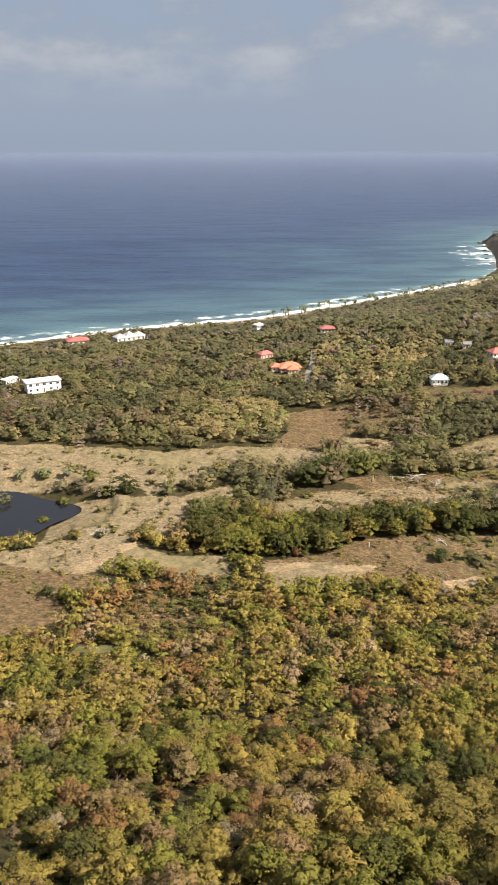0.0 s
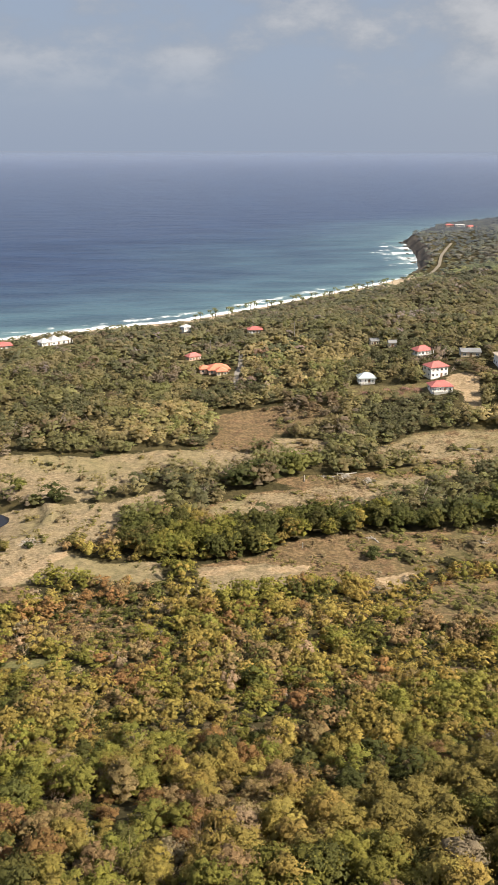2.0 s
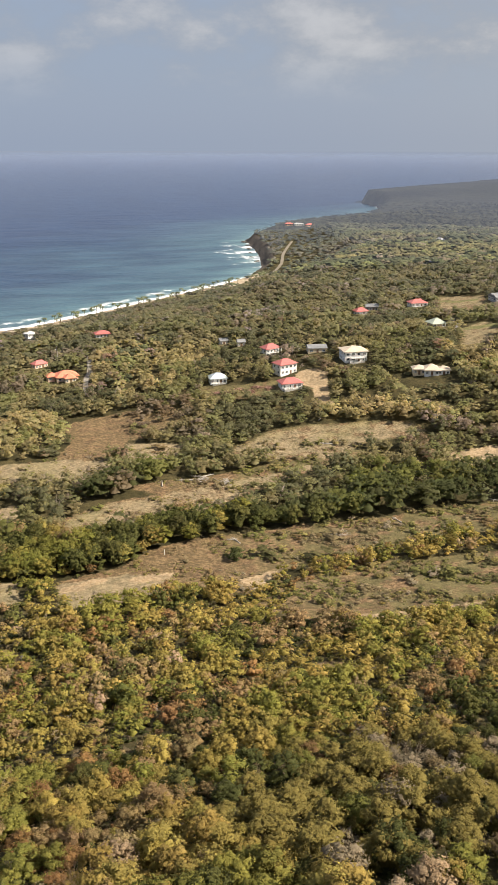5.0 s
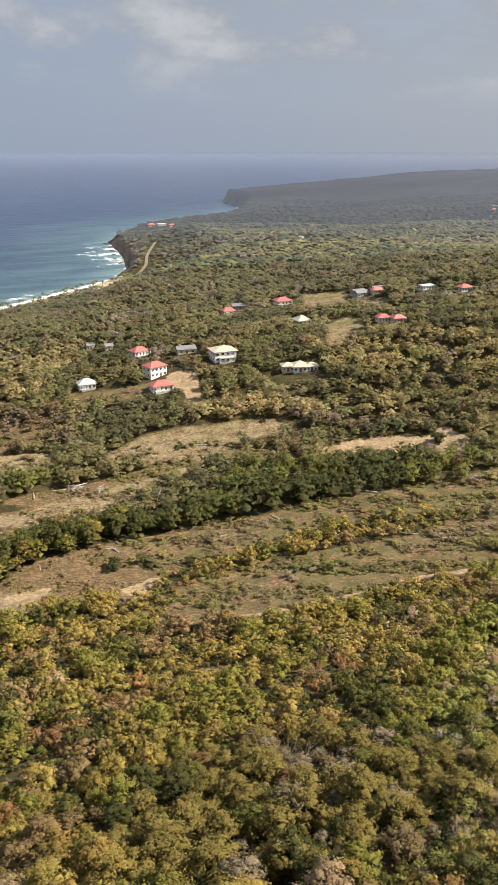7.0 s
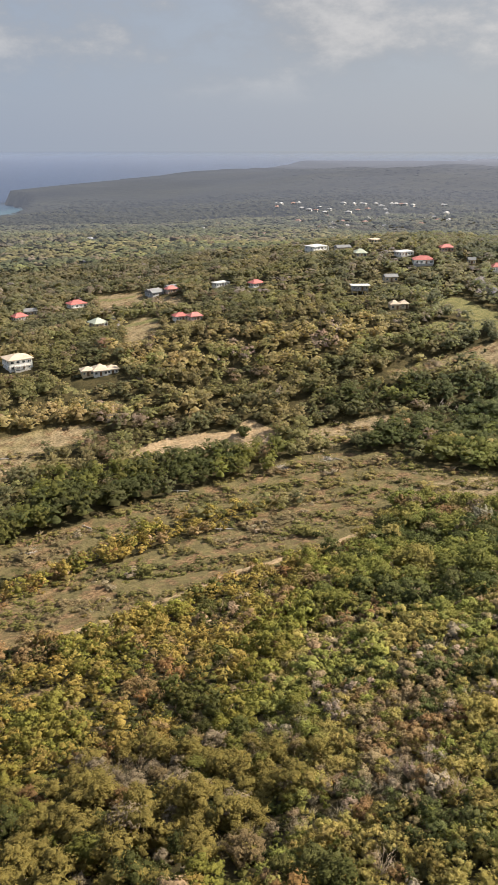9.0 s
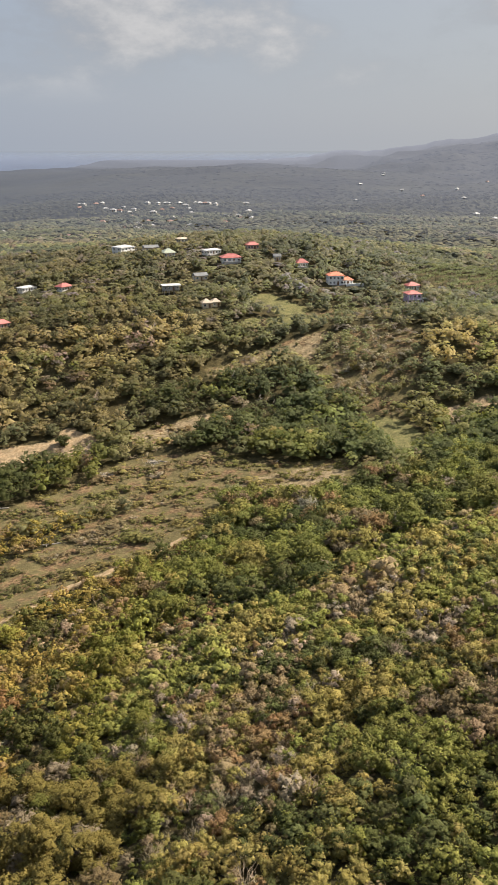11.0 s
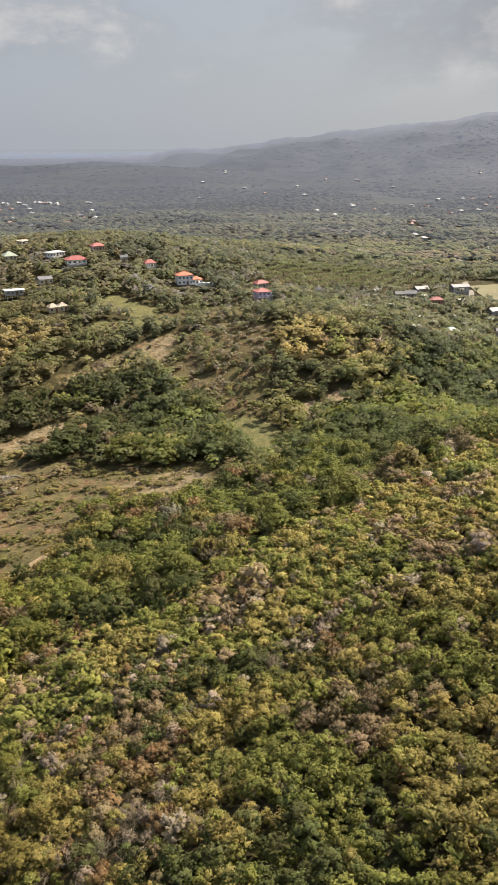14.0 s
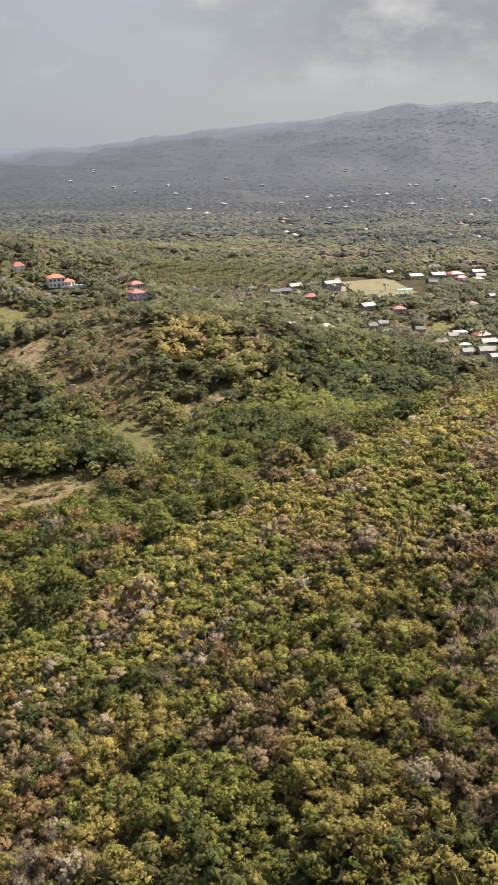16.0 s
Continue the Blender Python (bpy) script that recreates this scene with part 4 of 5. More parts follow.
def veranda(home, w, y0, out, z, posts, floor=CONCRETE, rail=True):
    part("veranda_floor", one(box, 0, y0 - out / 2, z - 0.35 if z > 1 else z - 0.9, w, out, 0.3 if z > 1 else 2.0), floor, home)
    for k in range(posts):
        x = -w / 2 + 0.15 + (w - 0.3) * k / (posts - 1)
        part("post", one(box, x, y0 - out + 0.15, z + 1.15, 0.22, 0.22, 2.7), WHITE, home)
    if rail:
        part("railing", one(box, 0, y0 - out + 0.12, z + 0.75, w, 0.06, 0.08), WHITE, home)


HOUSE_LABELS = {
    "redlow": "low house under a wide red hipped roof among trees", "tent": "white seaside house with three steep pyramid roofs",
    "white": "long white bungalow with a pale low roof in the woods", "pale": "small pale house half hidden by trees",
    "white2": "white two-storey house with a veranda", "pink": "peach villa with a broad terracotta hipped roof",
    "pinkw": "small house with peach walls and a faded red roof", "grey": "white bungalow with a blue-grey hipped roof and porch",
    "low": "small building with a pale metal sheet roof", "red": "white house with a bright red roof and front porch",
    "red2": "two-storey white house with a bright red roof", "big": "large white two-storey house with a tan hipped roof and balcony",
    "cream": "rambling single-storey house with cream hipped roofs", "green": "house with a sage green hipped roof",
    "greyr": "house with grey walls and a galvanised metal roof", "tower": "tall narrow cream house on open posts on the hill",
    "pole": "flat-roofed house raised on posts on the hillside", "hut": "pair of tan-roofed cottages in the trees",
    "villa": "white villa with orange hipped roofs and a long terrace", "purple": "lilac two-storey house with pink and white roofs on the hilltop",
    "shed": "long grey hall beside the playing field"}


def house(kind, x, y, w, turn=None):
    home = new("house")
    tagged(home, HOUSE_LABELS[kind], "house", "houses of the valley")
    z = float(land(np.array([x]), np.array([y]))[0])
    a = math.degrees(math.atan2(x, y))
    jit = turn if turn is not None else RNG.uniform(8, 42)
    home.matrix_world = pose(x, y, z - 0.3, 0, 0, -a + jit)
    w = w * 0.92
    if kind == "tent":
        for k, dx in enumerate((-w * 0.34, 0, w * 0.34)):
            wing(home, w * 0.33, w * 0.34, dx, RNG.uniform(-1, 1), 1, WHITE, PALE, 3.4 if k == 1 else 2.4, 0.5, 1.0, 2, 2)
        veranda(home, w, -w * 0.2, 2.4, 0.2, 6)
    elif kind in ("white", "pale"):
        wing(home, w, w * 0.5, 0, 0, 1 if w < 15 else 2, WHITE, PALE, 0.8, 0.6, 1.0, 5, 2)
        veranda(home, w * 0.8, -w * 0.25, 2.2, 0.1, 5)
    elif kind == "white2":
        wing(home, w, w * 0.75, 0, 0, 2, WHITE, PALE, 1.2, 0.5, 1.0, 4, 2)
        veranda(home, w, -w * 0.375, 1.8, 0.1, 4), veranda(home, w, -w * 0.375, 1.8, 2.6, 4)
    elif kind == "pink":
        wing(home, w * 0.8, w * 0.6, w * 0.08, 0, 1, PINKW, TERRA, 2.6, 0.8, 1.0, 4, 3)
        wing(home, w * 0.4, w * 0.4, w * 0.12, -w * 0.38, 1, CREAMW, TERRA, 1.9, 0.6, 1.0, 3, 2)
        wing(home, w * 0.4, w * 0.36, -w * 0.42, w * 0.12, 1, PINKW, TERRA, 1.7, 0.6, 1.0, 2, 2)
    elif kind == "grey":
        wing(home, w, w * 0.7, 0, 0, 1, WHITE, BLUEGREY, 2.3, 0.7, 1.0, 4, 2)
        veranda(home, w * 0.85, -w * 0.35, 2.0, 0.3, 5)
    elif kind in ("red", "redlow"):
        wing(home, w, w * 0.66, 0, 0, 1, WHITE, RED, 2.2 if kind == "red" else 1.8, 0.7, 1.0, 4, 2)
        if kind == "red":
            veranda(home, w * 0.9, -w * 0.33, 2.2, 0.4, 5)
    elif kind == "red2":
        wing(home, w, w * 0.7, 0, 0, 2, WHITE, RED, 2.2, 0.6, 1.0, 4, 2)
    elif kind == "big":
        wing(home, w * 0.92, w * 0.8, 0, 0, 2, WHITE, TAN, 2.0, 0.8, 1.0, 4, 3)
        veranda(home, w * 0.62, -w * 0.4, 2.6, 0.1, 4), veranda(home, w * 0.62, -w * 0.4, 2.6, 2.6, 4)
    elif kind == "cream":
        wing(home, w * 0.42, w * 0.42, 0, 0, 1, WHITE, TAN, 2.4, 0.9, 1.0, 3, 2)
        wing(home, w * 0.34, w * 0.3, -w * 0.36, 0.6, 1, CREAMW, TAN, 1.6, 0.7, 1.0, 3, 2)
        wing(home, w * 0.34, w * 0.3, w * 0.36, -0.4, 1, WHITE, TAN, 1.5, 0.7, 1.0, 3, 2)
    elif kind == "green":
        wing(home, w * 0.9, w * 0.8, 0, 0, 1, CREAMW, SAGE, 2.6, 0.9, 1.0, 3, 2)
        veranda(home, w * 0.7, -w * 0.4, 1.8, 0.2, 4)
    elif kind == "greyr":
        wing(home, w, w * 0.6, 0, 0, 1, GREYW, SILVER, 1.7, 0.5, 0.0, 4, 2)
    elif kind == "pinkw":
        wing(home, w, w * 0.6, 0, 0, 1, PINKW, ROSE, 1.9, 0.5, 1.0, 4, 2)
    elif kind == "low":
        wing(home, w * 0.85, w * 0.55, 0, 0, 1, CREAMW, SILVER, 1.5, 0.4, 0.0, 3, 2)
    elif kind == "tower":
        wing(home, w, w * 0.9, 0, 0, 2, CREAMW, TAN, 0.8, 0.8, 1.0, 3, 3)
        veranda(home, w * 1.1, -w * 0.45, 1.2, 2.6, 4)
    elif kind == "pole":
        wing(home, w, w * 0.6, 0, 0, 1, GREYW, PALE, 0.35, 0.9, 0.0, 4, 2, 0.1)
        for o in home.children:
            o.location.z += 2.4
        for k in range(8):
            part("post", one(box, -w * 0.46 + w * 0.92 * (k % 4) / 3, -w * 0.27 + w * 0.54 * (k // 4), 0.6, 0.3, 0.3, 4.4), CONCRETE, home)
    elif kind == "hut":
        wing(home, w * 0.5, w * 0.42, -w * 0.27, 0, 1, CREAMW, TAN, 1.9, 0.5, 1.0, 2, 2)
        wing(home, w * 0.46, w * 0.4, w * 0.27, 0.8, 1, CREAMW, TAN, 1.8, 0.5, 1.0, 2, 2)
    elif kind == "villa":
        wing(home, w * 0.62, w * 0.5, -w * 0.18, 0, 2, WHITE, TERRA, 1.9, 0.5, 1.0, 4, 3)
        wing(home, w * 0.2, w * 0.2, -w * 0.02, w * 0.05, 2, WHITE, TERRA, 1.6, 0.3, 1.0, 1, 1)
        wing(home, w * 0.42, w * 0.4, w * 0.3, -0.6, 1, WHITE, TERRA, 1.5, 0.5, 1.0, 3, 2)
        part("terrace", one(box, w * 0.55, -w * 0.2, -0.9, w * 0.7, w * 0.45, 2.2), WHITE, home, "white walled terrace")
        part("parapet", one(box, w * 0.55, -w * 0.42, 0.6, w * 0.7, 0.2, 0.9), WHITE, home)
    elif kind == "purple":
        wing(home, w * 0.75, w * 0.65, 0, 0, 2, LILAC, ROSE, 1.6, 0.6, 1.0, 3, 2)
        wing(home, w * 0.4, w * 0.4, w * 0.5, -w * 0.1, 1, WHITE, PALE, 1.0, 0.4, 1.0, 2, 2)
        veranda(home, w * 0.75, -w * 0.325, 1.6, 2.6, 4)
    elif kind == "shed":
        wing(home, w * 1.2, w * 0.6, 0, 0, 2, GREYW, SILVER, 1.6, 0.5, 0.0, 6, 2)
    PLOTS.append((x, y, w * 0.62))
    YARDS.append((x, y, w * 0.62))
    return home


for kind, x, y, w in HOUSES:
    house(kind, x, y, max(w, 5.5))

# a farther village, each house a block with a pitched roof
variants = []
for wall, roof, w in ((HAZE_WALL, HAZE_SHEET, 8), (HAZE_WALL, HAZE_SHEET, 9), (HAZE_WALL, HAZE_RED, 8), (HAZE_WALL, HAZE_SHEET, 9), (HAZE_WALL, HAZE_SHEET, 8), (HAZE_WALL, HAZE_RED, 8)):
    h = new("house")
    tagged(h, "small far-off house with plain walls and a pitched metal roof", "house", "houses of the far village")
    wing(h, w, w * 0.65, 0, 0, 1, wall, roof, 2.0, 0.5, 1.0, 3, 0)
    variants.append(h)
spots = []
for az0, az1, r0, r1, n in ((40, 52, 1100, 1500, 56), (26, 42, 800, 1300, 8), (66, 90, 850, 1500, 78), (55, 90, 1500, 2300, 30), (78, 90, 560, 800, 14)):
    for _ in range(n):
        a, r = radians(RNG.uniform(az0, az1)), RNG.uniform(r0, r1)
        if math.hypot(math.sin(a) * r - 594, math.cos(a) * r - 121) > 64:
            spots.append((math.sin(a) * r, math.cos(a) * r))
for k, (x, y) in enumerate(spots):
    z = float(land(np.array([x]), np.array([y]))[0])
    m = pose(x, y, z - 0.4, 0, 0, RNG.uniform(0, 360))
    if k < len(variants):
        variants[k].matrix_world = m
    else:
        copy_thing(variants[k % len(variants)], m)
    PLOTS.append((x, y, 9))

# playing field
FC = ((602, 150), (640, 121), (587, 92), (547, 120))
n = 26
u = np.linspace(-1, 1, n)
U, W = np.meshgrid(u, u)
P = np.array(FC, float)
S = (U + 1) / 2
T = (W + 1) / 2
fx_ = (P[0, 0] * (1 - S) + P[1, 0] * S) * (1 - T) + (P[3, 0] * (1 - S) + P[2, 0] * S) * T
fy_ = (P[0, 1] * (1 - S) + P[1, 1] * S) * (1 - T) + (P[3, 1] * (1 - S) + P[2, 1] * S) * T
i = np.arange(n * n).reshape(n, n)
quad = np.stack([i[:-1, :-1], i[1:, :-1], i[1:, 1:], i[:-1, 1:]], -1).reshape(-1, 4)
fz_ = land(fx_.ravel(), fy_.ravel()) + 0.5
tagged(new("playing_field", mesh_of("playing_field", np.stack([fx_.ravel(), fy_.ravel(), fz_], 1), quad, TURF, smooth=True)),
       "mown yellow-green playing field beside the village", "field", kind="structure")
PLOTS.append((594, 121, 36))
stand = new("grandstand")
tagged(stand, "small stand with a blue roof beside the playing field", "grandstand")
stand.matrix_world = pose(566, 98, float(land(np.array([566.0]), np.array([98.0]))[0]), 0, 0, -50)
part("roof", one(box, 0, 0, 5.6, 12, 5, 0.25), TEAL, stand, "blue sheet roof")
part("seating", one(box, 0, 0.8, 1.2, 11, 3, 2.6), CONCRETE, stand)
for k in range(4):
    part("post", one(box, -5.5 + 3.67 * k, -2.2, 2.8, 0.2, 0.2, 5.6), STEEL, stand)

# ---- woodland ----
def kept(x, y, limit=0.37, plots=1.0):
    d = inland(x, y)
    rag = 0.30 * wobble(x, y, 9, 41) + 0.28 * wobble(x, y, 27, 43) + RNG.uniform(-0.15, 0.15, len(x))
    return (open_ground(x, y) + rag < limit) & (d > 7 + sand(x, y)) & ~in_pond(x, y, 1.12) & ~on_plot(x, y, plots) & ~((along("grove", x, y) > 0.45))


g = np.random.RandomState(5)
CLOSE = [crown(g, 22, 480, 0.030, 1.3, 0.13, 0.8) for _ in range(5)] + [crown(g, 14, 420, 0.030, 2.0, 0.15, 0.8) for _ in range(2)] + [bare_crown(g, 26, 0.006) for _ in range(2)]
NEAR = [crown(g, 10, 80, 0.051, 1.4, 0.15, 0.7) for _ in range(5)] + [crown(g, 8, 70, 0.051, 2.0, 0.17, 0.7) for _ in range(2)] + [bare_crown(g, 8, 0.010) for _ in range(2)]
BUSHY = [crown(g, 9, 112, 0.050, 1.6, 0.15, 0.8) for _ in range(7)] + [bare_crown(g, 24, 0.008) for _ in range(2)]
LOW = [crown(g, 5, 32, 0.074, 1.4, 0.19, 0.9) for _ in range(7)] + [bare_crown(g, 6, 0.014) for _ in range(2)]
BIG = [softened(crown(g, 22, 220, 0.038, 1.5, 0.13, 0.74), 0.25) for _ in range(7)] + [bare_crown(g, 14, 0.008) for _ in range(2)]
MID = [softened(crown(g, 10, 64, 0.052, 1.6, 0.16, 0.74), 0.4) for _ in range(5)] + [bare_crown(g, 2, 0.02)]
FARP = [softened(crown(g, 6, 14, 0.082, 1.4, 0.18, 0.85), 0.5) for _ in range(4)]
SPARSE = [softened(crown(g, 4, 8, 0.10, 1.2, 0.22, 0.95), 0.5) for _ in range(4)]
DIST = [softened(crown(g, 3, 2, 0.12, 1.0, 0.24, 1.1), 0.4) for _ in range(4)]

# scrub on the near slopes: small close bushes on the sunny hill, taller trees below it
def on_hill(x, y):
    edge = np.interp(x, (40, 87, 111, 127, 152, 177, 194, 206, 219, 262, 300), (136, 122, 114, 105, 95, 80, 70, 60, 51, 34, 12))
    return step(-9, 9, edge + 7 * wobble(x, y, 23, 47) + 4 * wobble(x, y, 9, 48) - y) * step(34, 44, np.degrees(np.arctan2(x, y)))


def slope_plants(gap, hill):
    x, y = spread(52, 300 if hill else 262, gap, 30 if hill else -21, 93)
    k = kept(x, y)
    low = RNG.uniform(size=len(x)) < 0.09
    k |= low & (open_ground(x, y) < 0.95) & (along("bare", x, y) < 0.2) & ~in_pond(x, y, 1.1) & ~on_plot(x, y) & (along("straw", x, y) < 0.3) & (along("fallow", x, y) < 0.3)
    k &= (RNG.uniform(size=len(x)) < on_hill(x, y)) if hill else (RNG.uniform(size=len(x)) >= on_hill(x, y))
    x, y = x[k], y[k]
    dk, gold, dry = along("dark", x, y), along("gold", x, y), along("dry", x, y)
    right = step(36, 52, np.degrees(np.arctan2(x, y)))
    opn = open_ground(x, y) > 0.42
    if hill:
        wts = np.stack([0.34 + 0.2 * gold, 0.60 + 0 * x, 0.10 + 0 * x, 0.08 + 0.10 * gold, 0.02 + 0 * x, 0.10 + 0 * x, 0.11 + 0 * x], 1)
        tint, ti = palette(x, y, wts, 60, 26)
        # far part of the hill brightened in its tint to stand for haze
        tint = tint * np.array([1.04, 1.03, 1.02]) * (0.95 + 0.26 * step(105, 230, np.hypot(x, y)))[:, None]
        size = np.exp(RNG.normal(size=len(x)) * 0.26)
        tall = 2.2 * size
        wide = (2.05 + 0.15 * step(95, 190, np.hypot(x, y))) * size * RNG.uniform(0.85, 1.2, len(x))
    else:
        gold = gold * (1 - right)
        fore = step(2, 20, np.degrees(np.arctan2(x, y)))
        wts = np.stack([0.36 - 0.24 * right, 0.44 - 0.14 * fore + 0.6 * right, 0.10 + 2.4 * dk + 0.35 * right, (0.07 + 0.13 * fore) * (1 - right) + 0.4 * gold, 0.06 - 0.04 * fore + 0.3 * dry, 0.035 * (1 - 0.7 * right), (0.14 + 0.6 * dry) * (1 - 0.7 * right)], 1)
        wts[:, [0, 3, 4, 5, 6]] *= (1 - 0.92 * dk)[:, None]
        tint, ti = palette(x, y, wts, 60)
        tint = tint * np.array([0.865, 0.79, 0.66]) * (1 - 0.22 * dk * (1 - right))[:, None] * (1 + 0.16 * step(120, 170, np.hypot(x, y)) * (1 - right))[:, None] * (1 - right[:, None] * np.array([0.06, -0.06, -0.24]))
        size = np.exp(RNG.normal(size=len(x)) * 0.36)
        tall = (3.0 + 1.0 * wobble(x, y, 40, 77).clip(-0.6, 1)) * (1 + 0.4 * wobble(x, y, 10, 79)) * size * (1 + 0.45 * right) + 4.2 * dk + 0.8 * gold
        tall = np.where(dry > 0.5, tall * 0.5, tall)
        wide = np.minimum(np.maximum(tall * 1.15, 2.5) * RNG.uniform(0.85, 1.2, len(x)), 5.5 + 3 * dk + 2 * right)
    tall = np.where(opn, RNG.uniform(0.5, 1.3, len(x)), tall)
    wide = np.where(opn, tall * 1.6, wide)
    tall = np.minimum(tall, wide * 1.15)
    bare_ones = (ti == 5) & ~opn & (RNG.uniform(size=len(x)) < 0.6)
    tall = np.minimum(tall, yard_limit(x, y))
    pick = np.where(bare_ones, 7 + RNG.randint(0, 2, len(x)), RNG.randint(0, 7, len(x)))
    ok = ~((dk > 0.5) & (RNG.uniform(size=len(x)) < 0.35))
    return [v[ok] for v in (x, y, land(x, y), tall, wide, pick, tint)]


low_ = slope_plants(2.7, False)
high_ = slope_plants(1.5, True)
small = np.concatenate([np.zeros(len(low_[0]), bool), np.ones(len(high_[0]), bool)])
x, y, z, tall, wide, pick, tint = (np.concatenate(v) for v in zip(low_, high_))
# trees that stand singly on the slope below the camera
near = np.argsort(np.hypot(x - 42, y - 84))
single, rest = near[:280], near[280:]
shared = {}
for j in single:
    q = int(pick[j])
    shade = int(np.argmin(np.abs(np.array([OLIVE, GREEN, DEEP, YELLOW, RUST, GREY, DRY]) - tint[j] / (0.66, 0.635, 0.57)).sum(1)))
    if (q, shade) not in shared:
        pv, pf, pn = CLOSE[q]
        col = np.array([OLIVE, GREEN, DEEP, YELLOW, RUST, GREY, DRY][shade]) * (0.64, 0.62, 0.55)
        sv, sf = join([stem((0, 0, -0.15), (0.02, 0, 0.25), 0.035, 0.025, 5), stem((0.02, 0, 0.25), (0.14, 0.05, 0.5), 0.022, 0.012, 4),
                       stem((0.02, 0, 0.25), (-0.11, -0.08, 0.48), 0.020, 0.012, 4)])
        shared[q, shade] = (mesh_of("crown", pv, pf, LEAF, {"tint": np.repeat(col[None], len(pv), 0)}, smooth=True, normals=pn), mesh_of("trunk", sv, sf, BARK))
    t = new("tree")
    names = ("olive green", "mid green", "dark green", "yellow-green", "rust brown", "bare grey", "dry brown")
    tagged(t, names[shade] + " small tree in dry scrub on the slope", "tree", "trees of the near slope")
    t.matrix_world = Matrix.LocRotScale((x[j], y[j], z[j]), Euler((0, 0, RNG.uniform(0, 6.28))), (wide[j], wide[j], tall[j]))
    for nm, me in zip(("crown", "trunk"), shared[q, shade]):
        o = new(nm, me)
        o.parent = t
close = rest[np.hypot(x[rest], y[rest]) < 118]
rest = rest[np.hypot(x[rest], y[rest]) >= 118]
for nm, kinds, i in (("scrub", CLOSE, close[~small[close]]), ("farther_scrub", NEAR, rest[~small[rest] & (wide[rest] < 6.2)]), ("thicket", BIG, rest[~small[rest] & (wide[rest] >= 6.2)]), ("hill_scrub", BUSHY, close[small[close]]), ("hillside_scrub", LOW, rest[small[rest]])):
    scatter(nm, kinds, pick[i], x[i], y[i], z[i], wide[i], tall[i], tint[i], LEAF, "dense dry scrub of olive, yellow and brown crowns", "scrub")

# low growth that fills the gaps between the bushes, tinted dark as their shade
x, y = spread(54, 215, 2.2, -21, 93)
k = (open_ground(x, y) < 0.3) & ~in_pond(x, y, 1.1)
x, y = x[k], y[k]
UNDER = [crown(g, 2, 16, 0.12, 1.0, 0.26, 0.8) for _ in range(4)]
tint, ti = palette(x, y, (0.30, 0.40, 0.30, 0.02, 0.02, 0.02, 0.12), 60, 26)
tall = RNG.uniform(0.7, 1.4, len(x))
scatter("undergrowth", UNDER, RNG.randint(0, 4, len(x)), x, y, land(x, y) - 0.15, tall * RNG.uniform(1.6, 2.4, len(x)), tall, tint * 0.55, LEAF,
        "low undergrowth between the bushes of the slope, darkened for shade", "undergrowth")

# woodland of the plain and the hills round it
x, y = spread(262, 720, 5.0)
k = kept(x, y) | ((RNG.uniform(size=len(x)) < 0.05) & (open_ground(x, y) < 0.8) & (inland(x, y) > 30) & ~on_plot(x, y) & (along("straw", x, y) < 0.3))
x, y = x[k], y[k]
z = land(x, y)
dk, gd_ = along("dark", x, y), along("gold", x, y, 1.5)
az = np.degrees(np.arctan2(x, y))
right = step(38, 60, az)
dry = along("dry", x, y)
wts = np.stack([(0.40 + 1.6 * gd_) * (1 - 0.85 * dk), 0.42 + 0.1 * right, (0.26 + 3.0 * dk + 0.25 * right) * (1 - 0.9 * gd_), (0.012 + 1.6 * gd_) * (1 - dk), 0.008 + 0.2 * dry, 0.012 + 0 * x, 0.035 + 1.0 * dry], 1)
wts[:, [0, 3, 4, 5, 6]] *= (1 - 0.9 * dk)[:, None]
tint, ti = palette(x, y, wts, 90, 55)
# share of haze painted into the leaf tint, growing with distance
haze_mix = step(380 - 90 * right, 720 - 60 * right, np.hypot(x, y))[:, None]
even = tint.mean(0)
calm = 0.42 * (1 - np.maximum(0.8 * gd_, 0.8 * dk))[:, None]
# blue raised, nearer valley trees less so: haze painted into the tint
tint = (tint * (1 - calm) + even * calm) * np.exp(RNG.normal(size=(len(x), 1)) * 0.12) * np.array([0.90, 0.875, 1.34]) * (1 - dk[:, None] * (1 - 0.75 * right[:, None]) * np.array([0.20, 0.18, 0.42])) * (1 + right[:, None] * np.array([0.05, 0.05, 0.06])) * (1 - (right * (1 - step(290, 470, np.hypot(x, y))))[:, None] * np.array([-0.04, 0.0, 0.30])) * (1 + 0.42 * right + 0.25 * gd_)[:, None]
tint = tint * (1 - right[:, None] * (1 - 0.6 * gd_[:, None]) * np.array([0.24, 0.15, -0.02]))
# tints sink towards a flat grey that stands for haze
tint = tint * (1 - 0.42 * haze_mix) + np.array([0.058, 0.060, 0.058]) * haze_mix
opn = open_ground(x, y) > 0.42
tall = RNG.uniform(4.7, 7.6, len(x)) * (1 - 0.45 * dry) + 2.2 * dk + 1.6 * wobble(x, y, 60, 31) + 1.2 * wobble(x, y, 21, 32)
tall = np.where(opn, RNG.uniform(1.0, 2.4, len(x)), tall) * np.where(inland(x, y) < 60, 0.6, 1)
wide = np.where(opn, tall * 1.5, np.maximum(tall * 0.95, 6.0 - 2.0 * dry) * RNG.uniform(0.85, 1.3, len(x)))
tall = np.minimum(tall, yard_limit(x, y))
pick = np.where(ti == 5, 5, RNG.randint(0, 5, len(x)))
off = np.hypot(x, y)
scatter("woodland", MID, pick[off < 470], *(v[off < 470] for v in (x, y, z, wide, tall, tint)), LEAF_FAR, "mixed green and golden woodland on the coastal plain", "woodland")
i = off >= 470
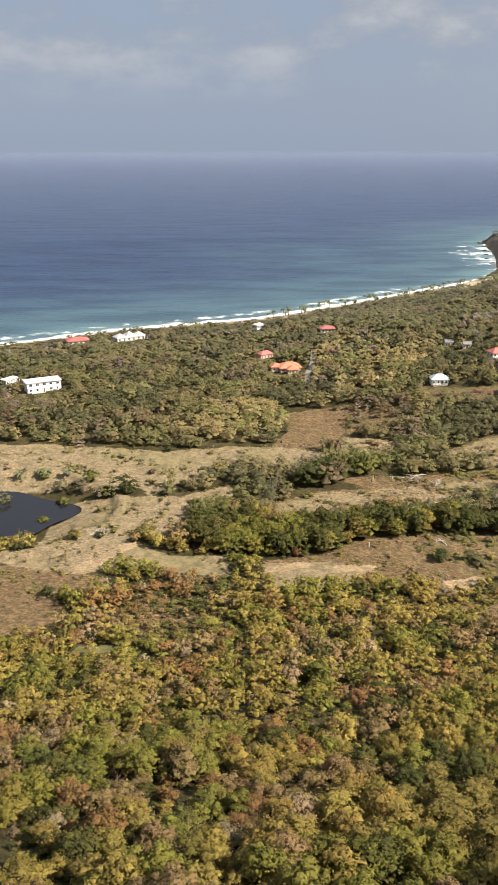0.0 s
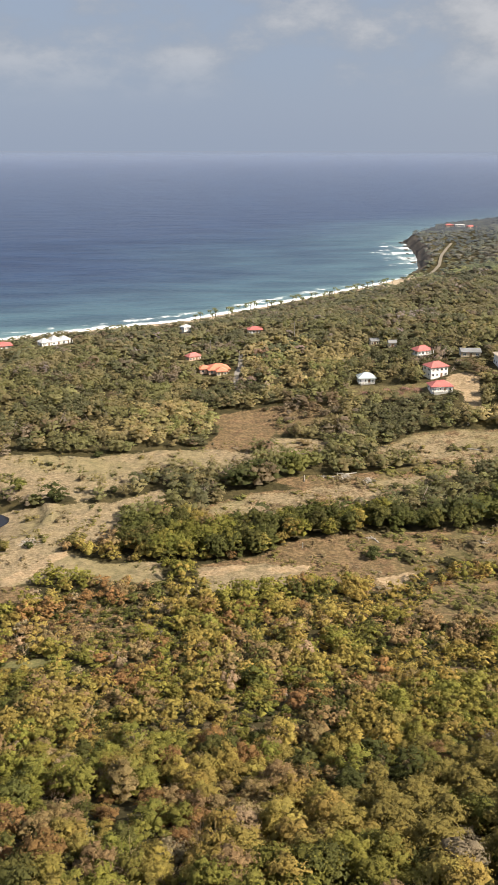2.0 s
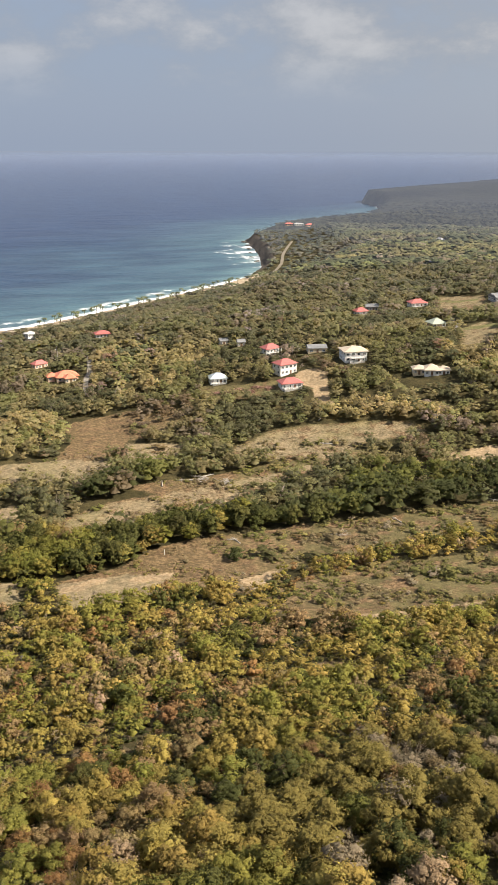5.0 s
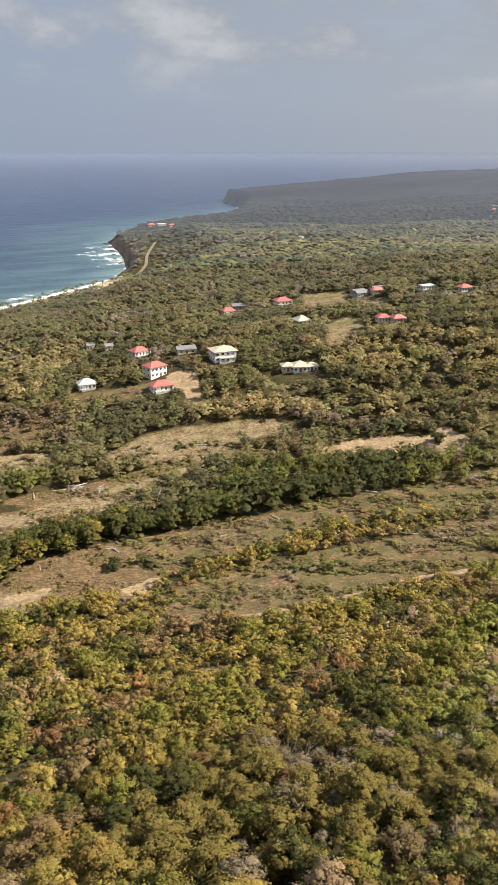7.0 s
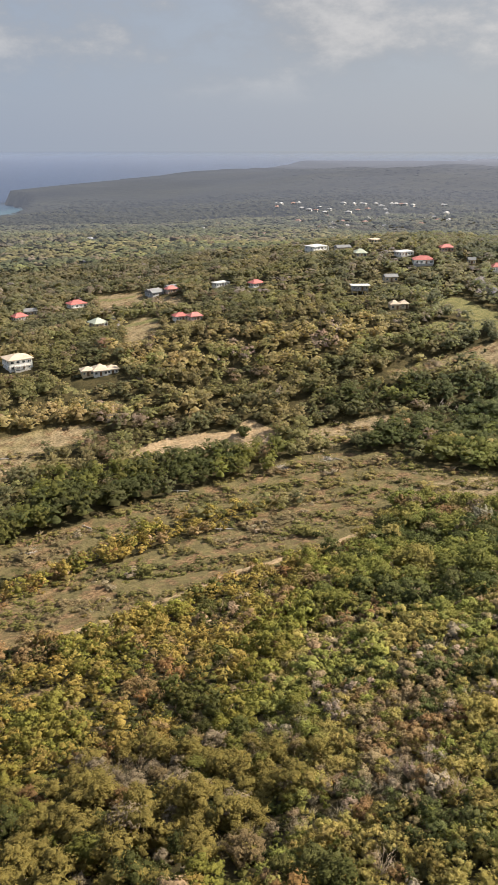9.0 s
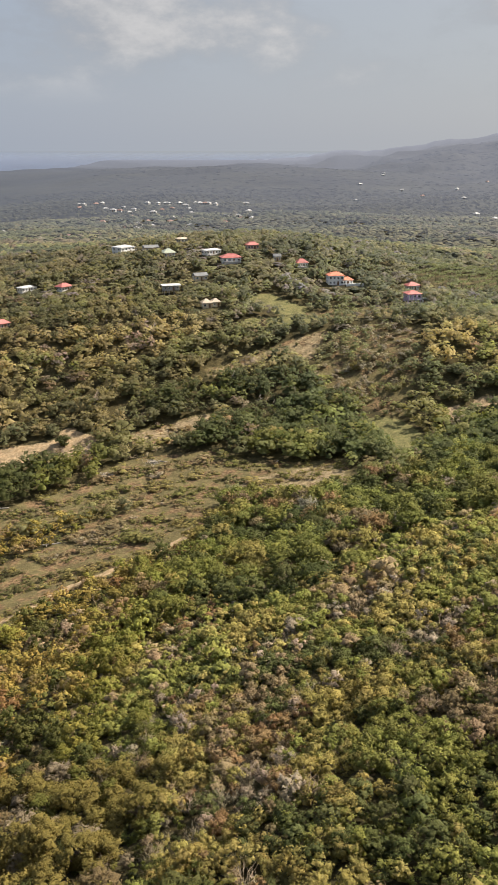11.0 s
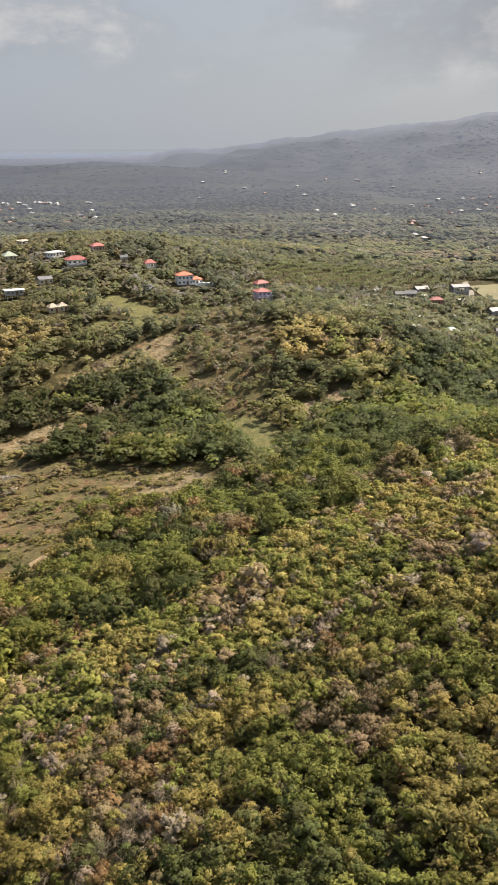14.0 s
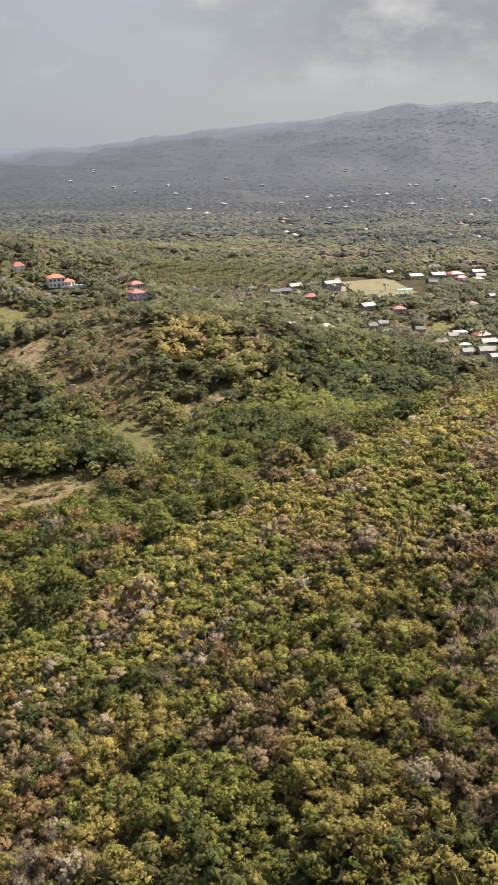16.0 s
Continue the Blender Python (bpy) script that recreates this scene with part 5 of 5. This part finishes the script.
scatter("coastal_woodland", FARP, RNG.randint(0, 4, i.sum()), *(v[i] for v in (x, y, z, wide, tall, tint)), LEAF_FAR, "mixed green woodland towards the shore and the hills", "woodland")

x, y = spread(720, 1250, 9.0)
k = (inland(x, y) > 8) & ~on_plot(x, y) & (open_ground(x, y) < 0.4)
x, y = x[k], y[k]
tint, ti = palette(x, y, (0.34, 0.34, 0.30, 0.03, 0.01, 0.01, 0.04), 120, 150)
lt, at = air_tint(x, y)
# haze painted twice: tint greyed with distance, and emission from air_tint
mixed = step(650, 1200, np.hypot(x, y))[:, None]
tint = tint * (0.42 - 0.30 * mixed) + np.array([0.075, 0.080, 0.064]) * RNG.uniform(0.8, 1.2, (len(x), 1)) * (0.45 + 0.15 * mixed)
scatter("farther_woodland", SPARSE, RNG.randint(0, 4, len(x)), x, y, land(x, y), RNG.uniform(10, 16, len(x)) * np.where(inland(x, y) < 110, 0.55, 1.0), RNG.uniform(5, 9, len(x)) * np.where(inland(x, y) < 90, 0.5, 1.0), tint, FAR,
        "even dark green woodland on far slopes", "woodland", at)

x, y = spread(1250, 1850, 0.0085, 12, 93, True)
k = (inland(x, y) > 8) & ~on_plot(x, y, 0.7) & (wobble(x, y, 330, 68) < 0.8)
x, y = x[k], y[k]
r = np.hypot(x, y)
# haze glow painted by distance, with the leaf tint dimmed to suit
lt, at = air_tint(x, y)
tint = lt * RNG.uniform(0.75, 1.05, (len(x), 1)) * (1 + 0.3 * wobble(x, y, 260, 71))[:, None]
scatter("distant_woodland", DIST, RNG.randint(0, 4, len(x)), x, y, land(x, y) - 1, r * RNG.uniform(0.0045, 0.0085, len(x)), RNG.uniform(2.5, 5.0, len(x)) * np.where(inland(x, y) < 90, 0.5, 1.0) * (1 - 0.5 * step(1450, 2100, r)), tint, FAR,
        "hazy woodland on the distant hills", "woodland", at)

x, y = spread(1850, 3700, 0.0095, 34, 93, True)
k = (inland(x, y) > 30) & ~on_plot(x, y, 1.2) & (RNG.uniform(size=len(x)) < step(33, 47, np.degrees(np.arctan2(x, y))))
x, y = x[k], y[k]
r = np.hypot(x, y)
# painted haze glow with distance, lowered in broad drifts
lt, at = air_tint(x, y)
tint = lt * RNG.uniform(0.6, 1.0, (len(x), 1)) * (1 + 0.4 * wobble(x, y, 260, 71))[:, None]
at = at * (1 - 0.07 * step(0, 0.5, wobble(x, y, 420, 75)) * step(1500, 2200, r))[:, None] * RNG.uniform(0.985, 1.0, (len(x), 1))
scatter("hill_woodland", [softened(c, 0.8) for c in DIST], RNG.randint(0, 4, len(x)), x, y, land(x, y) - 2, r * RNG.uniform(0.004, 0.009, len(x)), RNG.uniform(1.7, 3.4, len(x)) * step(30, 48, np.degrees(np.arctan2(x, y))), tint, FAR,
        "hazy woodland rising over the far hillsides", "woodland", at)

# tussocks and low shrubs over the open ground
x, y = spread(120, 345, 1.45, -20, 80)
w = np.maximum(np.maximum(along("brown", x, y) * (0.35 + 0.65 * step(40, 75, x)), 0.4 * along("fallow", x, y)), 0.3 * along("straw", x, y)) * (1 - along("bare", x, y))
k = (RNG.uniform(size=len(x)) < 1.25 * w * (0.52 + 1.25 * wobble(x, y, 15, 51) + 0.4 * wobble(x, y, 5, 52))) & ~in_pond(x, y, 1.08) & ~on_plot(x, y)
x, y = x[k], y[k]
tint, ti = palette(x, y, np.stack([0.34 + 0 * x, 0.16 + 0.3 * step(50, 110, x), 0.05 + 0.1 * step(50, 110, x), 0.08 + 0 * x, 0.05 + 0 * x, 0.03 + 0 * x, 0.34 + 0 * x], 1), 150)
tint = tint * 0.50 + np.array([0.052, 0.042, 0.021])
TUFT = [softened(crown(g, 2, 14, 0.12, 1.0, 0.25), 0.45) for _ in range(3)]
tall = RNG.uniform(0.25, 0.7, len(x)) * (1 + 0.35 * step(45, 80, x)) * np.exp(RNG.normal(size=len(x)) * 0.42)
scatter("tussocks", TUFT, RNG.randint(0, 3, len(x)), x, y, land(x, y) - 0.12, tall * RNG.uniform(1.8, 3.6, len(x)), tall, tint, LEAF,
        "dry tussocks and low shrubs over the rough pasture", "shrubs")


# ---- single plants and small things ----
def height(x, y):
    return float(land(np.array([float(x)]), np.array([float(y)]))[0])


def turned(x, y, z, a, sx, sy, sz):
    return Matrix.LocRotScale((x, y, z), Euler((0, 0, a)), (sx, sy, sz))


bush_mesh = {}
names = {OLIVE: "olive", GREEN: "green", DEEP: "dark green", YELLOW: "yellow-green", DRY: "dry brown"}
for x, y, w, shade in BUSHES:
    if shade not in bush_mesh:
        pv, pf, pn = crown(g, 18, 300, 0.045)
        sv, sf = join([stem((0, 0, -0.1), (0.02, 0.01, 0.3), 0.04, 0.03, 5), stem((0.02, 0.01, 0.3), (0.16, 0.06, 0.5), 0.025, 0.012, 4), stem((0.02, 0.01, 0.3), (-0.12, -0.1, 0.5), 0.025, 0.012, 4)])
        bush_mesh[shade] = (mesh_of("crown", pv - [0, 0, 0.12], pf, LEAF, {"tint": np.repeat(np.array(shade)[None] * 0.66, len(pv), 0)}, smooth=True, normals=pn), mesh_of("trunk", sv, sf, BARK))
    t = new("bush")
    tagged(t, names[shade] + " spreading bush standing alone in dry pasture", "bush", "bushes of the pasture")
    t.matrix_world = turned(x, y, height(x, y), RNG.uniform(0, 6.28), w, w * RNG.uniform(0.8, 1.0), w * RNG.uniform(0.6, 0.85))
    for nm, me in zip(("crown", "trunk"), bush_mesh[shade]):
        o = new(nm, me)
        o.parent = t


def frond_mesh(length, droop):
    """One feathered palm leaf: a keeled blade that arches over."""
    bm = bmesh.new()
    rows = []
    for k in range(6):
        s = k / 5
        x, z = length * s * (1 - 0.25 * s * droop), length * (0.42 * s - 0.75 * droop * s * s)
        wd = length * 0.15 * math.sin(math.pi * min(0.12 + 0.88 * s, 0.98))
        rows.append([bm.verts.new((x, -wd, z - wd * 0.5)), bm.verts.new((x, 0, z)), bm.verts.new((x, wd, z - wd * 0.5))])
    for a, b in zip(rows[:-1], rows[1:]):
        for k in range(2):
            bm.faces.new((a[k], a[k + 1], b[k + 1], b[k]))
    me = bpy.data.meshes.new("frond")
    bm.to_mesh(me)
    bm.free()
    me.materials.append(PALM)
    return me


PALM = plain("palm_leaf", (0.115, 0.125, 0.045), 0.5, 4, 0.2)
FRONDS = [frond_mesh(3.3, d) for d in (0.7, 1.0, 1.35)]


def palm(x, y, tall, place):
    t = new("palm_tree")
    tagged(t, "coconut palm with bare trunk and drooping fronds " + place, "palm tree", "coconut palms")
    t.matrix_world = turned(x, y, height(x, y), RNG.uniform(0, 6.28), 1, 1, 1)
    pts = [np.array((0.5 * (k / 4) ** 2 * tall / 8, 0, tall * k / 4 - 0.3 * (k == 0))) for k in range(5)]
    v, f = join([stem(pts[k], pts[k + 1], 0.22 - 0.03 * k, 0.19 - 0.03 * k, 6) for k in range(4)])
    o = new("trunk", mesh_of("trunk", v, f, BARK))
    o.parent = t
    for k in range(13):
        o = new("frond", FRONDS[k % 3])
        o.parent = t
        o.matrix_basis = Matrix.Translation(pts[4]) @ Euler((0, RNG.uniform(-0.3, 0.25), k * 0.485 + RNG.uniform(-0.2, 0.2))).to_matrix().to_4x4()


for k in range(58):
    s = 6.0 + 3.7 * (k + RNG.uniform(-0.6, 0.6)) / 57
    i = int(s)
    (ax, ay), (bx, by) = COAST[min(i, 9)], COAST[min(i, 9) + 1]
    f_ = s - i
    ln = math.hypot(bx - ax, by - ay)
    off = RNG.uniform(7, 20) + 14 * math.exp(-(((ax + bx) / 2 - 215) / 30) ** 2)
    palm(ax + (bx - ax) * f_ + (by - ay) / ln * off, ay + (by - ay) * f_ - (bx - ax) / ln * off, RNG.uniform(4.5, 7.5), "behind the beach")
for x, y in POND_PALMS:
    palm(x, y, 2.6, "beside the pond")
for k in range(30):
    a, r = radians(RNG.uniform(69, 86)), RNG.uniform(390, 640)
    palm(math.sin(a) * r, math.cos(a) * r, RNG.uniform(4.6, 7.0), "among the village houses")

# planted coconuts, in rows
px_, py_ = np.meshgrid(np.arange(340, 610, 8.5), np.arange(110, 270, 8.5))
px_ = px_.ravel() + RNG.uniform(-0.6, 0.6, px_.size)
py_ = py_.ravel() + RNG.uniform(-0.6, 0.6, py_.size) + 0.35 * (px_ - 340) * 0.2
k = (along("grove", px_, py_) > 0.3) & ~on_plot(px_, py_)
px_, py_ = px_[k], py_[k]
pieces = [stem((0, 0, 0), (0.02, 0, 0.62), 0.03, 0.02, 4)]
for q in range(9):
    a = q * 0.7
    d = np.array((math.cos(a), math.sin(a)))
    p0, p1, p2 = np.array((0, 0, 0.62)), np.array((*(d * 0.3), 0.86)), np.array((*(d * 0.55), 0.66))
    sd_ = np.array((-d[1], d[0], 0)) * 0.07
    pieces.append((np.array([p0, p1 - sd_, p1 + sd_, p2]), np.array([(0, 1, 2), (1, 3, 2)])))
row = join(pieces)
ones = np.ones(len(px_))
scatter("coconut_grove", [row], np.zeros(len(px_), int), px_, py_, land(px_, py_), 7.4 * ones, RNG.uniform(5.5, 7.5, len(px_)), np.repeat(np.array([[0.105, 0.118, 0.055]]), len(px_), 0), LEAF,
        "rows of planted coconut palms on level ground", "palm grove")

# fallen trunks and heaps of cut brush
for x, y in LOGS:
    bm = bmesh.new()
    L_ = RNG.uniform(3, 6.5)
    bmesh.ops.create_cone(bm, cap_ends=True, segments=7, radius1=0.28, radius2=0.14, depth=L_, matrix=Matrix.Rotation(radians(90), 4, "Y"))
    bmesh.ops.create_cone(bm, cap_ends=True, segments=5, radius1=0.10, radius2=0.03, depth=1.8, matrix=Matrix.Translation((L_ * 0.2, 0.6, 0.25)) @ Matrix.Rotation(radians(65), 4, "X"))
    o = part("log", bm, DRYWOOD)
    tagged(o, "pale weathered tree trunk lying on cleared ground", "log", "felled trunks")
    o.matrix_world = pose(x, y, height(x, y) + 0.24, 0, 0, RNG.uniform(0, 180))
for x, y in BRUSH:
    cut = REDWOOD if y > 380 else DRYWOOD
    v, f = join([stem(RNG.normal(size=3) * [1.6, 1.6, 0.1] + [0, 0, 0.2], RNG.normal(size=3) * [1.6, 1.6, 0.3] + [0, 0, 0.8], 0.07, 0.03, 4) for _ in range(46)])
    v[:, 2] = np.maximum(v[:, 2], -0.05)
    o = new("brush_pile", mesh_of("brush_pile", v, f, cut))
    tagged(o, "heap of dry cut branches on open ground", "brush pile", "heaps of cut brush", "stuff")
    o.matrix_world = pose(x, y, height(x, y), 0, 0, RNG.uniform(0, 180))

for x, y in POLES:
    t = new("utility_pole")
    tagged(t, "wooden utility pole with a cross arm and street lamp", "utility pole", "utility poles")
    t.matrix_world = pose(x, y, height(x, y), 0, 0, RNG.uniform(0, 180))
    bm = bmesh.new()
    bmesh.ops.create_cone(bm, cap_ends=True, segments=8, radius1=0.17, radius2=0.11, depth=10.4, matrix=Matrix.Translation((0, 0, 4.9)))
    part("pole", bm, DRYWOOD, t)
    part("cross_arm", one(box, 0, 0, 9.4, 1.9, 0.11, 0.13), TIMBER, t)
    part("lamp_arm", one(box, 0, 0.8, 8.6, 0.07, 1.6, 0.07), STEEL, t)
    part("lamp_head", one(box, 0, 1.75, 8.58, 0.28, 0.6, 0.14), STEEL, t)

# rocks in the surf under the headland
for k in range(6):
    bm = bmesh.new()
    bmesh.ops.create_icosphere(bm, subdivisions=2, radius=1)
    for v in bm.verts:
        v.co *= 0.75 + 0.5 * noise.noise(v.co * 1.7 + Vector((k * 5.0, 0, 0)))
    o = part("sea_rock", bm, ROCK)
    tagged(o, "dark wave-worn rock standing in white surf", "rock", "rocks off the headland")
    y = 960 + 40 * k
    x = 279 + (y - 950) * 0.21 - RNG.uniform(1, 8)
    s = RNG.uniform(2.5, 6)
    o.matrix_world = turned(x, y, -0.3, RNG.uniform(0, 6), s * 1.4, s, s * 0.6)

post = part("marker_post", one(box, 0, 0, 0.7, 0.22, 0.22, 1.8), PALE)
tagged(post, "white marker post in the brown field", "post")
post.matrix_world = pose(POST[0], POST[1], height(*POST), 0, 0, 20)
